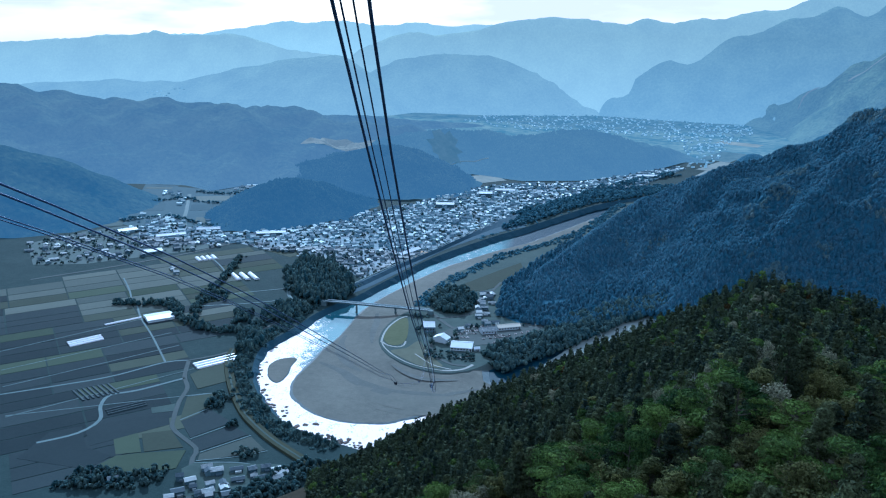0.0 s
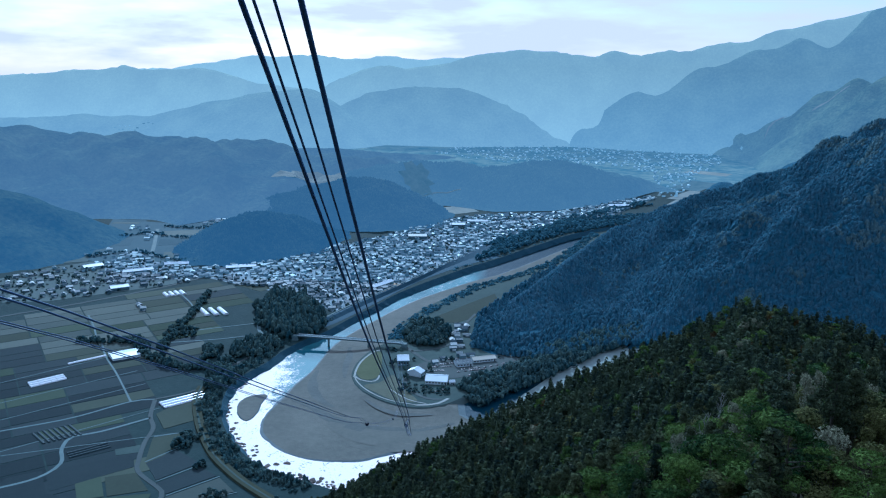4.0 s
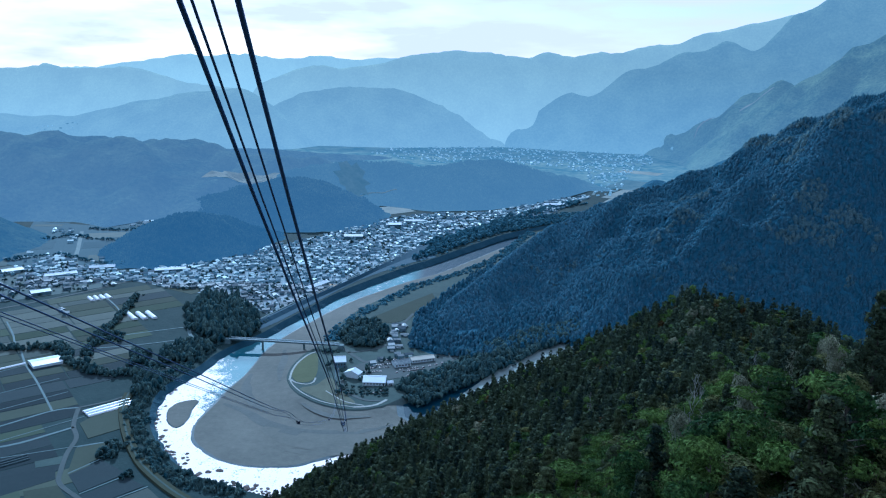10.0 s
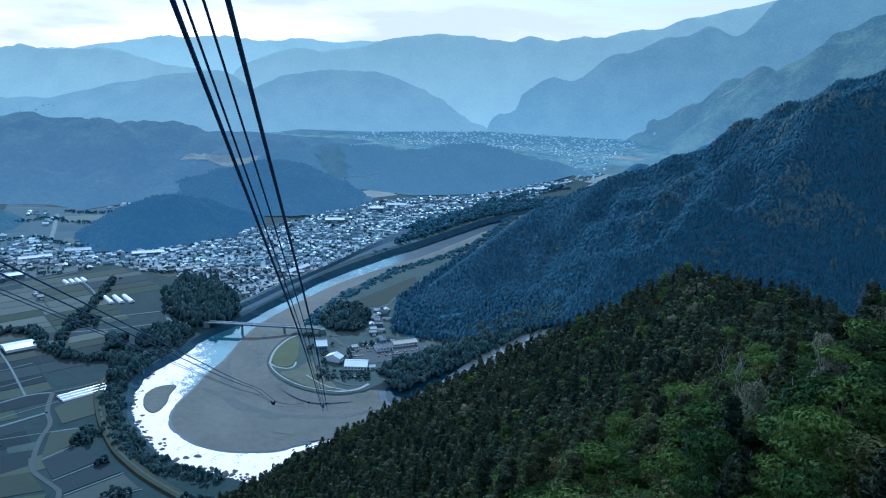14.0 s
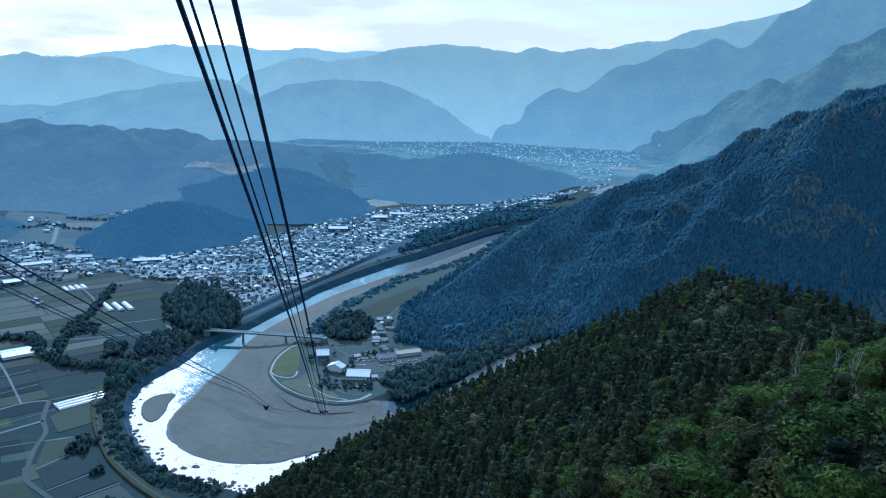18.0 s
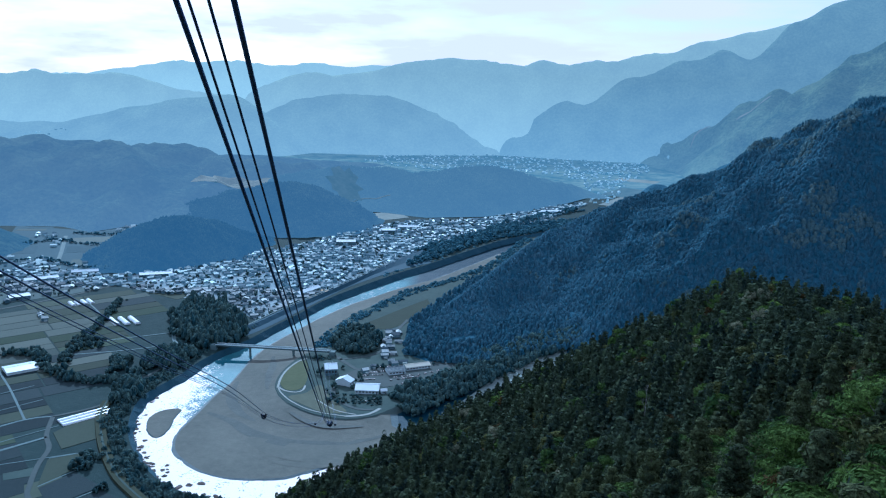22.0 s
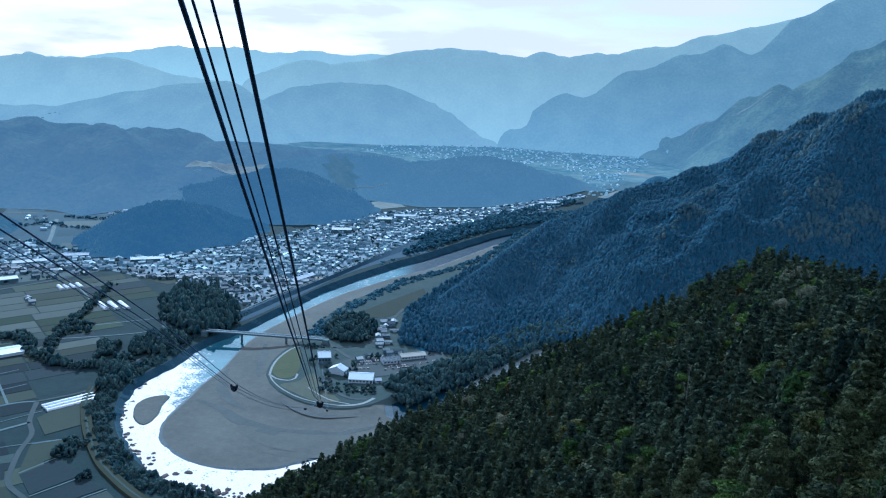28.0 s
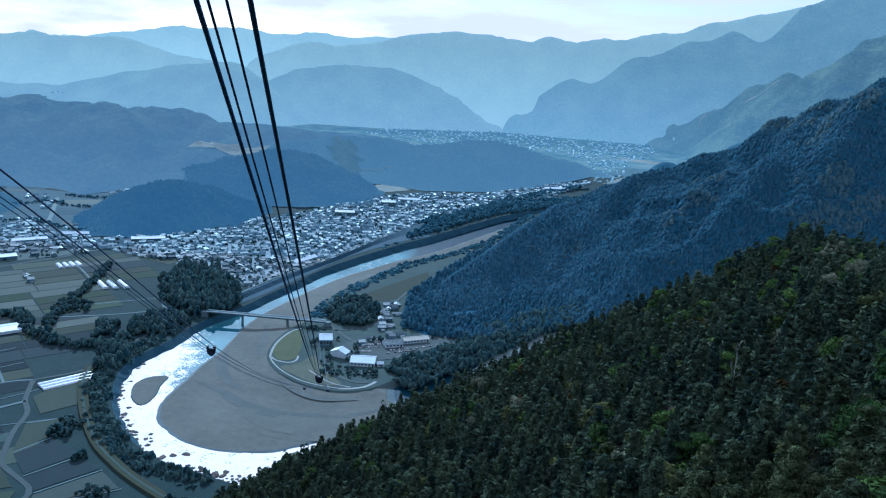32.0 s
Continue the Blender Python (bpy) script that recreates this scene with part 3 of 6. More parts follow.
def mountain(name, crest, fall, cell, material, label, gullies=0.12, size=160.0, foot=0.0, seed=0.0, bumps=3.0, cut=None, front=1.0, spurs=(0.0, 1.0, 0.0)):
    """A wooded mountain as a mesh over the plan, with spurs and gullies, cut off below its foot. Also gives its height as a function."""
    c = np.array(crest, float)
    reach = (c[:, 2].max() - foot) / fall / front + 60

    def height(x, y):
        h = crest_height(x + 30 * wobble(x, y, size * 0.7, seed + 3), y + 30 * wobble(x, y, size * 0.7, seed + 5), crest, fall, front)
        top = crest_height(x, y, crest, fall, front)
        deep = np.clip((c[:, 2].max() - top) / (c[:, 2].max() - foot + 1), 0, 1)
        made = top + (h - top) * 0.5 + gullies * (c[:, 2].max() - foot) * deep * (1 - deep) * 2.2 * wobble(x, y, size, seed) + bumps * wobble(x, y, 18, seed + 9)
        rise, wide, slant = spurs
        if rise:
            # ribs that run down the slope, with gullies between them
            u = (x + slant * y + 45 * wobble(x, y, wide * 1.6, seed + 2)) / wide
            off, tall = below_crest(x, y, crest, foot)
            down = off * fall * front / tall
            made = made + np.minimum(rise, tall * 0.3) * (np.clip((down - 0.16) * 3, 0, 1) * np.clip((1 - down) * 2.5, 0, 1)) * (0.3 - 1.4 * np.abs(np.sin(u)) + 0.4 * np.sin(2.3 * u + 1.0))
        return made if cut is None else np.minimum(made, cut(x, y))

    xs = np.arange(c[:, 0].min() - reach, c[:, 0].max() + reach, cell)
    ys = np.arange(c[:, 1].min() - reach, min(c[:, 1].max() + reach, 4860), cell)
    gx, gy = np.meshgrid(xs, ys)
    gx, gy = gx + cell * 0.3 * wobble(gx, gy, 7, 1), gy + cell * 0.3 * wobble(gx, gy, 6, 2)
    gz = height(gx, gy)
    n, m = gx.shape
    i = (np.arange(n - 1)[:, None] * m + np.arange(m - 1)).ravel()
    quads = np.c_[i, i + 1, i + m + 1, i + m]
    z = gz.ravel()
    quads = quads[(z[quads] > foot - 12).any(1)]
    used, quads = np.unique(quads, return_inverse=True)
    v = np.c_[gx.ravel(), gy.ravel(), z][used]
    ob = put(name, mesh_from(name, v, quads.reshape(-1, 4), material, smooth=True), label=label, kind="structure")
    return ob, height


# each emission colour stands in for the haze at that distance
HAZE_NEAR = distance("hazed_woods_two_kilometres_off", (0.0942, 0.1574, 0.2108), 0.6)
HAZE_CLOSE = distance("hazed_woods_under_two_kilometres_off", (0.0431, 0.0902, 0.1441), 0.6)
HAZE_BACK = distance("hazed_woods_over_two_kilometres_off", (0.0591, 0.1113, 0.1672), 0.6)
HAZE_MID = distance("hazed_woods_three_kilometres_off", (0.096, 0.1499, 0.2056), 0.6)
HAZE_FAR = distance("hazed_woods_four_kilometres_off", (0.2298, 0.3212, 0.3584))
HAZE_FARTHER = distance("hazed_ridges_five_kilometres_off", (0.342, 0.4433, 0.45))
HAZE_SIDE = distance("hazed_slopes_four_kilometres_off", (0.1059, 0.172, 0.2174))
HAZE_HEAD = distance("hazed_slopes_at_the_valley_head", (0.1982, 0.2932, 0.3429))
HAZE_LAST = distance("hazed_ridges_on_the_horizon", (0.4428, 0.572, 0.5712))

RIGHT_CREST = [(20, 1480, 45), (108, 1663, 78), (207, 1763, 105), (332, 1813, 136), (427, 1813, 190), (544, 1813, 234), (642, 1763, 287), (731, 1713, 346), (841, 1663, 408), (995, 1613, 470), (1250, 1500, 550)]
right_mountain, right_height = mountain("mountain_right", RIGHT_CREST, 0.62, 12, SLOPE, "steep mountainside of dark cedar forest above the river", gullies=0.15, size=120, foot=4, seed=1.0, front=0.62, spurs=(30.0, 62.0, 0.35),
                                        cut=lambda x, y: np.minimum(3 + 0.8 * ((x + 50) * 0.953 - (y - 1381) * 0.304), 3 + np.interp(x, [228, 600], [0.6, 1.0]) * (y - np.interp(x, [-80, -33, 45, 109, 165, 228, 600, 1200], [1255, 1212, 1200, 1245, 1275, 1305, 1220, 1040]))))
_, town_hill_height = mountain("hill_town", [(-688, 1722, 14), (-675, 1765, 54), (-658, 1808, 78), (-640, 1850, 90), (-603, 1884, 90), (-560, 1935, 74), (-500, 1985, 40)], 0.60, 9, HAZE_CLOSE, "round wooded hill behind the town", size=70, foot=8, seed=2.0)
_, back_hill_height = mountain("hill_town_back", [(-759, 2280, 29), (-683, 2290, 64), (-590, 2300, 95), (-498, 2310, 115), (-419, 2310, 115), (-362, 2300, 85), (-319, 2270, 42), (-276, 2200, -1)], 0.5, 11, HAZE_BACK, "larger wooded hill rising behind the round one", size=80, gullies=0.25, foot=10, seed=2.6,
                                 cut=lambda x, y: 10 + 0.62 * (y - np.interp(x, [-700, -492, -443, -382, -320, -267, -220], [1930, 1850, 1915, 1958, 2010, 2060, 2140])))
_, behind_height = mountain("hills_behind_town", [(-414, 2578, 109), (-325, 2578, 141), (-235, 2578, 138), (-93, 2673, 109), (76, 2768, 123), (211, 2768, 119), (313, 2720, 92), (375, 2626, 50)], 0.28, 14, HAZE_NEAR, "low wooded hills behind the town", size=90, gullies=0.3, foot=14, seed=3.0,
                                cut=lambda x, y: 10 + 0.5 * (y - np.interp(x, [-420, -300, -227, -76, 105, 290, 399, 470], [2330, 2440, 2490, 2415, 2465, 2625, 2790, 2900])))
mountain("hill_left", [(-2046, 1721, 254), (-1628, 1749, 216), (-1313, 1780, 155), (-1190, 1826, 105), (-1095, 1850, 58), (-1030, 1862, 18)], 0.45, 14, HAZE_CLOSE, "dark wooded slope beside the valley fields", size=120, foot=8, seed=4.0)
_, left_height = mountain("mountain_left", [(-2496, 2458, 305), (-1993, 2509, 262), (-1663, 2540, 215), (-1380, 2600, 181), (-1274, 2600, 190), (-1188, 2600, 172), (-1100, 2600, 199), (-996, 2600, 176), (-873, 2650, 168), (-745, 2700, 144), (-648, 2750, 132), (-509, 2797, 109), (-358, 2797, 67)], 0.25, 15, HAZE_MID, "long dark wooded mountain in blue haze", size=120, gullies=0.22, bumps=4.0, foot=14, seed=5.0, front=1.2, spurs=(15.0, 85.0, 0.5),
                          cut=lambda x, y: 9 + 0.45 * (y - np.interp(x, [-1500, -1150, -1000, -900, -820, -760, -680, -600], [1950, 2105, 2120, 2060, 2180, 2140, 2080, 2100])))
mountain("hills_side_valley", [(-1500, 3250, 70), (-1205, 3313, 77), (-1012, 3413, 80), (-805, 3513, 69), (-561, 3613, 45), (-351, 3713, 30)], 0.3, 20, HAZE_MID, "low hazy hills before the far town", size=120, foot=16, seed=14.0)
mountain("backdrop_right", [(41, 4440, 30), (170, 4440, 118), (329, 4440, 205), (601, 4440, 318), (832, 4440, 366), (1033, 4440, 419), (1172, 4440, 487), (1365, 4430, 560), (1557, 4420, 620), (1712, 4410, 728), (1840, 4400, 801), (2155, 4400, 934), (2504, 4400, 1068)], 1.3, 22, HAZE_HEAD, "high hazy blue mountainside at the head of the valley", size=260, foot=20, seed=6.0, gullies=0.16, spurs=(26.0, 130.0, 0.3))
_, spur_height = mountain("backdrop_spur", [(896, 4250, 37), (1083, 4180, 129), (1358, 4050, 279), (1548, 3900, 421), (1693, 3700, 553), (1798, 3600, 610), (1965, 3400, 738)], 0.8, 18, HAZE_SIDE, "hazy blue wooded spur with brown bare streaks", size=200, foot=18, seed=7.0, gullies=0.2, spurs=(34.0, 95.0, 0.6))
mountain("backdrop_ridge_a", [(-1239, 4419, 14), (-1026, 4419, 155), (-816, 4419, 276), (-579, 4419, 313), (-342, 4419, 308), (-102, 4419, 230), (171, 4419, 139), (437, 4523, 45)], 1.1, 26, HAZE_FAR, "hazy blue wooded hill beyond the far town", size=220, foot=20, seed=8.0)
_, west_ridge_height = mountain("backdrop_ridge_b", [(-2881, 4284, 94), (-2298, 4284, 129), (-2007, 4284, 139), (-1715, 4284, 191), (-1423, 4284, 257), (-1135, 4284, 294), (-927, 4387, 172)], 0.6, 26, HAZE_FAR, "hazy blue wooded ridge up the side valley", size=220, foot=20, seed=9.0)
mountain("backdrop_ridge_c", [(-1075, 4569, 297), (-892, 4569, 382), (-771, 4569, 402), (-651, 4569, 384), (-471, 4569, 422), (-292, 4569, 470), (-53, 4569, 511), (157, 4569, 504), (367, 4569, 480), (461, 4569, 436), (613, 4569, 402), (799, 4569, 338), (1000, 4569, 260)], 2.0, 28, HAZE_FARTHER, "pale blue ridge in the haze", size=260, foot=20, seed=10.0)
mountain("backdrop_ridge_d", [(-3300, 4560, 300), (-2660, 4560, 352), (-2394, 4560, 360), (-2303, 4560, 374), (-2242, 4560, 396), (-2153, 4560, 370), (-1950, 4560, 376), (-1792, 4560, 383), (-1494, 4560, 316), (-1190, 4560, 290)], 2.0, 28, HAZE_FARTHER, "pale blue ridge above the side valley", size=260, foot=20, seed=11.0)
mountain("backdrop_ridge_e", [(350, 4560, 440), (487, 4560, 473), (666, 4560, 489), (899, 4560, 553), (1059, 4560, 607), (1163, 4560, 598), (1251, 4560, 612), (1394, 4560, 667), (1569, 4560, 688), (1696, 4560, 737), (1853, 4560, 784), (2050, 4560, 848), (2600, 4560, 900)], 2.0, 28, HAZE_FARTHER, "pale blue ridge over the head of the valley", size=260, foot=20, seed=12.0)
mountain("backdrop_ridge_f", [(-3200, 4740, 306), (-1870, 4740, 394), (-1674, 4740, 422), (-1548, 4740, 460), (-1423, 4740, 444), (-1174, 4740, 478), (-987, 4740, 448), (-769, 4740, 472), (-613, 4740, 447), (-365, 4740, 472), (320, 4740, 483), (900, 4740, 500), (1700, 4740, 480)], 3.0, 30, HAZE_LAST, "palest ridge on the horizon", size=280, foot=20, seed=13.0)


# ---- the near hill under the ropes ----
def near_height(x, y):
    """The ground of the near hill: a face that climbs to the right and falls away ahead, with a brow beyond which it drops to the river."""
    x, y = np.asarray(x, float), np.asarray(y, float)
    z = 312.6 + 0.594 * x - np.where(y < 204, 0.549, 0.236) * (np.maximum(y, 40) - 204) - 0.25 * np.minimum(y - 40, 0) + 9 * np.exp(-(((x - 64) / 34) ** 2) - ((y - 208) / 55) ** 2)
    z = z - 0.80 * np.maximum(x - 76 - 0.238 * (y - 204), 0)
    z = z + 8.5 * np.exp(-(((x - 165) / 22) ** 2) - ((y - 346) / 44) ** 2) - 0.23 * np.maximum(x - 112 - 0.238 * (y - 204), 0)
    z = z - 0.693 * np.maximum(y - 388 + 0.362 * np.maximum(x - 20, 0), 0) + 2.0 * wobble(x, y, 45, 4.0) + 1.0 * wobble(x, y, 14, 6.0)
    return z


def near_hill():
    gx, gy = np.meshgrid(np.arange(-420, 520, 8.0), np.arange(-420, 1000, 8.0))
    z = np.maximum(near_height(gx, gy), -8)
    n, m = gx.shape
    i = (np.arange(n - 1)[:, None] * m + np.arange(m - 1)).ravel()
    quads = np.c_[i, i + 1, i + m + 1, i + m]
    quads = quads[(z.ravel()[quads] > -7).any(1)]
    put("hillside", mesh_from("hillside", np.c_[gx.ravel(), gy.ravel(), z.ravel()], quads, SOIL, smooth=True), label="steep forest floor of the hill under the ropes", kind="structure")


near_hill()


# ---- trees ----
def clumps(rng, balls, leaves, size, flat=1.0):
    """A crown of many small leaf blades gathered in balls: rows of places and of triangles."""
    v, f = [], []
    for cx, cy, cz, r in balls:
        for _ in range(leaves):
            d = Vector((rng.gauss(0, 1), rng.gauss(0, 1), rng.gauss(0.15, 1))).normalized()
            p = Vector((cx, cy, cz)) + Vector((d.x * r, d.y * r, d.z * r * flat)) * rng.uniform(0.72, 1.08)
            a = Vector((rng.gauss(0, 1), rng.gauss(0, 1), rng.gauss(0, 1)))
            a = (a - d * (a.dot(d) - rng.uniform(-0.5, 0.5))).normalized()
            b = d.cross(a).normalized()
            s = size * rng.uniform(0.6, 1.5)
            n = len(v)
            v += [p + a * s * 1.35, p - a * s * 0.8 + b * s * 0.72, p - a * s * 0.8 - b * s * 0.72]
            f.append((n, n + 1, n + 2))
    return np.array([tuple(p) for p in v]), np.array(f)


def limb(bm, a, b, r0, r1, sides=6):
    """A tapered limb from a to b."""
    a, b = Vector(a), Vector(b)
    turn = (b - a).to_track_quat("Z", "Y").to_matrix()
    loops = []
    for p, r in ((a, r0), (b, r1)):
        loops.append([bm.verts.new(p + turn @ Vector((r * math.cos(2 * math.pi * i / sides), r * math.sin(2 * math.pi * i / sides), 0))) for i in range(sides)])
    for i in range(sides):
        bm.faces.new((loops[0][i - 1], loops[0][i], loops[1][i], loops[1][i - 1]))
    bm.faces.new(loops[1])


def trunk_mesh(name, h, r, limbs, material, lean=0.0):
    bm = bmesh.new()
    limb(bm, (0, 0, -1.5), (lean * 0.5, 0, h * 0.55), r, r * 0.65)
    limb(bm, (lean * 0.5, 0, h * 0.55), (lean, 0, h), r * 0.65, r * 0.12)
    for a, b, w in limbs:
        limb(bm, a, b, w, w * 0.3, 5)
    me = bpy.data.meshes.new(name)
    bm.to_mesh(me)
    bm.free()
    me.materials.append(material)
    return me


def cedar_kind(seed, h=13.0):
    """A planted cedar: tiers of drooping puffs round a straight trunk, to a blunt tip."""
    rng = random.Random(seed)
    balls, turn = [(0, 0, h * 0.95, 0.6), (0, 0, h * 0.87, 0.85)], rng.uniform(0, 6.28)
    for k in range(17):
        s = k / 17
        r = 1.5 * (1 - s) ** 0.6 * rng.uniform(0.8, 1.15)
        turn += 2.4 + rng.uniform(-0.4, 0.4)
        balls.append((r * math.cos(turn), r * math.sin(turn), h * (0.24 + 0.62 * s), (0.6 + 0.5 * (1 - s)) * rng.uniform(0.85, 1.15)))
    v, f = clumps(rng, balls, 110, 0.175, 0.85)
    return trunk_mesh("trunk", h * 0.95, 0.2, [], BARK), mesh_from("crown", v, f, CEDAR), "dark green cedar with a dense pointed crown", "cedar tree"


def pine_kind(seed, h=11.0):
    rng = random.Random(seed)
    balls, limbs = [], []
    for k in range(11):
        s = 0.38 + 0.62 * k / 10
        a, r = rng.uniform(0, 6.28), 3.6 * (1.15 - s) * rng.uniform(0.7, 1.2) + 0.3
        x, y, z = r * math.cos(a), r * math.sin(a), h * s
        limbs.append(((0, 0, z - 0.5), (x, y, z), 0.07))
        balls.append((x, y, z + 0.2, rng.uniform(1.15, 1.75)))
    v, f = clumps(rng, balls, 230, 0.16, 0.3)
    return trunk_mesh("trunk", h * 0.95, 0.2, limbs, BARK), mesh_from("crown", v, f, PINE), "bright green pine with flat layered tufts", "pine tree"


def broad_kind(seed, material, label, h=9.0, leaves=95, gap=1.0):
    rng = random.Random(seed)
    balls, limbs = [], []
    for k in range(13):
        a, r = rng.uniform(0, 6.28), rng.uniform(0.3, 2.3) * gap
        z = h * rng.uniform(0.55, 0.98) - 0.35 * r
        x, y = r * math.cos(a), r * math.sin(a)
        limbs.append(((0, 0, h * 0.4), (x, y, z), 0.07))
        balls.append((x, y, z, rng.uniform(0.7, 1.25)))
    v, f = clumps(rng, balls, leaves * 2, 0.145)
    return trunk_mesh("trunk", h * 0.6, 0.16, limbs, BARK if material is not SILVER else PALE_BARK), mesh_from("crown", v, f, material), label, "broadleaf tree"


KINDS = [cedar_kind(s, h) for s, h in ((1, 13.0), (2, 11.5), (3, 14.5), (4, 12.5))]
PINES = [pine_kind(11), pine_kind(12, 9.5)]
BROADS = [broad_kind(21, BROAD, "round green broadleaf tree on the slope"), broad_kind(22, BROAD, "round green broadleaf tree on the slope", 7.5),
          broad_kind(23, SILVER, "pale silvery tree with thin foliage", 8.0, 46, 0.9), broad_kind(24, RUST, "tree with rust-brown autumn leaves", 7.5, 60, 0.9)]


def pick_kind(rng, x, y):
    """Mostly planted cedar; pines and mixed trees higher up the slope near the ropes."""
    mixed = 0.66 if y < 112 + 0.25 * x else (0.28 if x > 60 else 0.13)
    if 40 < x < 120 and 170 < y < 290 and rng.random() < 0.03:
        return BROADS[2]
    q = rng.random()
    if q > mixed:
        return rng.choice(KINDS)
    q = rng.random()
    return rng.choice(PINES) if q < 0.36 else BROADS[rng.choice((0, 0, 1, 1, 1, 1, 3)) if q < (0.86 if y < 75 else 0.96) else 2]


def flat_kind(mesh):
    """A mesh's places and triangles, to be strewn."""
    v = np.empty(len(mesh.vertices) * 3, np.float32)
    mesh.vertices.foreach_get("co", v)
    tri = np.empty(len(mesh.loops), np.int32)
    mesh.loops.foreach_get("vertex_index", tri)
    return v.reshape(-1, 3), tri.reshape(-1, 3)


def strew(name, template, places, heights, spins, widths, material, label, category="forest", soft=False):
    """Many copies of one crown as one mesh."""
    v, f = template
    p, s, w = np.array(places), np.array(heights)[:, None], np.array(widths)[:, None]
    c, n = np.cos(spins)[:, None], np.sin(spins)[:, None]
    x, y, z = v[:, 0][None] * w, v[:, 1][None] * w, v[:, 2][None] * s
    all_v = np.stack([p[:, :1] + c * x - n * y, p[:, 1:2] + n * x + c * y, p[:, 2:3] + z], -1).reshape(-1, 3)
    all_f = (f[None] + (np.arange(len(p)) * len(v))[:, None, None]).reshape(-1, f.shape[1])
    return put(name, mesh_from(name, all_v, all_f, material, smooth=soft), label=label, category=category, kind="stuff")


def near_trees():
    """Trees on the near hill: those beside the ropes are things of their own, those farther on one wood."""
    rng = random.Random(77)
    spots = []
    for gy in np.arange(-30, 470, 4.3):
        for gx in np.arange(-130, 215, 4.3):
            x, y = gx + rng.uniform(-1.5, 1.5), gy + rng.uniform(-1.5, 1.5)
            brow = 388 - 0.362 * max(x - 20, 0)
            if y > brow + 22 or (y > 150 and x > 165 + 0.238 * (y - 204)) or x < -0.30 * y - 14 or (y < 230 and x > 0.42 * y + 50) or (y < 60 and x < 9):
                continue
            spots.append((x, y))
    near = sorted(spots, key=lambda p: math.hypot((p[0] - 20) / 28, (p[1] - 66) / 85))[:300]
    chosen = set(near)
    far = {}
    for x, y in spots:
        kind = pick_kind(rng, x, y)
        z, k, w, spin = float(near_height(x, y)) - 0.3, rng.uniform(0.5, 0.95), rng.uniform(0.8, 1.3), rng.uniform(0, 6.28)
        if (x, y) in chosen:
            trunk, crown, label, category = kind
            tree = put(category.replace(" ", "_"), None, label=label, category=category, group="trees on the near slope")
            if kind in PINES:
                w *= 1.1
            tree.location, tree.scale, tree.rotation_euler[2] = (x, y, z), (w, w, k), spin
            put("trunk", trunk, tree)
            put("crown", crown, tree)
        else:
            n = KINDS.index(kind) if kind in KINDS else 4 + PINES.index(kind) if kind in PINES else 6 + BROADS.index(kind)
            far.setdefault((n, 3 if math.hypot(x - 10, y - 30) < 98 else 0 if math.hypot(x - 10, y - 30) < 135 else 1 if math.hypot(x - 10, y - 30) < 230 else 2), []).append((x, y, z, k, w, spin))
    everything = KINDS + PINES + BROADS
    for (n, ring), rows in sorted(far.items()):
        crown = everything[n][1]
        v, f = flat_kind(crown)
        share, grow = ((0.36, 1.65), (0.16, 2.4), (0.075, 3.35), (0.5, 1.4))[ring]
        keep = np.random.RandomState(n).permutation(len(f))[: int(len(f) * share)]
        f = f[np.sort(keep)]
        used, f = np.unique(f, return_inverse=True)
        f, v = f.reshape(-1, 3), v[used]
        mid = v[f].mean(1)[:, None]
        big = (mid + (v[f] - mid) * grow).reshape(-1, 3)
        r = np.array(rows)
        # the outer rings take the cedar colour with haze in it
        strew("near_wood", (big, np.arange(len(big)).reshape(-1, 3)), r[:, :3], r[:, 3], r[:, 5], r[:, 4], CEDAR_FAR if n < 4 and ring in (1, 2) else crown.materials[0],
              ["dense cedar wood on the near hill", "pines scattered in the wood", "mixed broadleaf trees in the wood"][0 if n < 4 else 1 if n < 6 else 2])


near_trees()


def simple_crown(seed, spiky):
    """A crown for woods seen from far: a jagged, closed cone or dome."""
    rng = random.Random(seed)
    v, f = [], []
    rows = [(0.25, 0.95), (0.66, 0.62)] if spiky else [(0.3, 1.0), (0.74, 0.8)]
    for z, r in rows:
        v += [(r * rng.uniform(0.65, 1.25) * math.cos(a), r * rng.uniform(0.65, 1.25) * math.sin(a), z + rng.uniform(-0.09, 0.09)) for a in (k * 2 * math.pi / 5 + rng.uniform(-0.35, 0.35) for k in range(5))]
    v.append((rng.uniform(-0.15, 0.15), rng.uniform(-0.15, 0.15), 1.0))
    for k in range(5):
        a, b, c, d = k, (k + 1) % 5, 5 + (k + 1) % 5, 5 + k
        f += [(a, b, c), (a, c, d), (5 + k, 5 + (k + 1) % 5, 10)]
    return np.array(v), np.array(f)


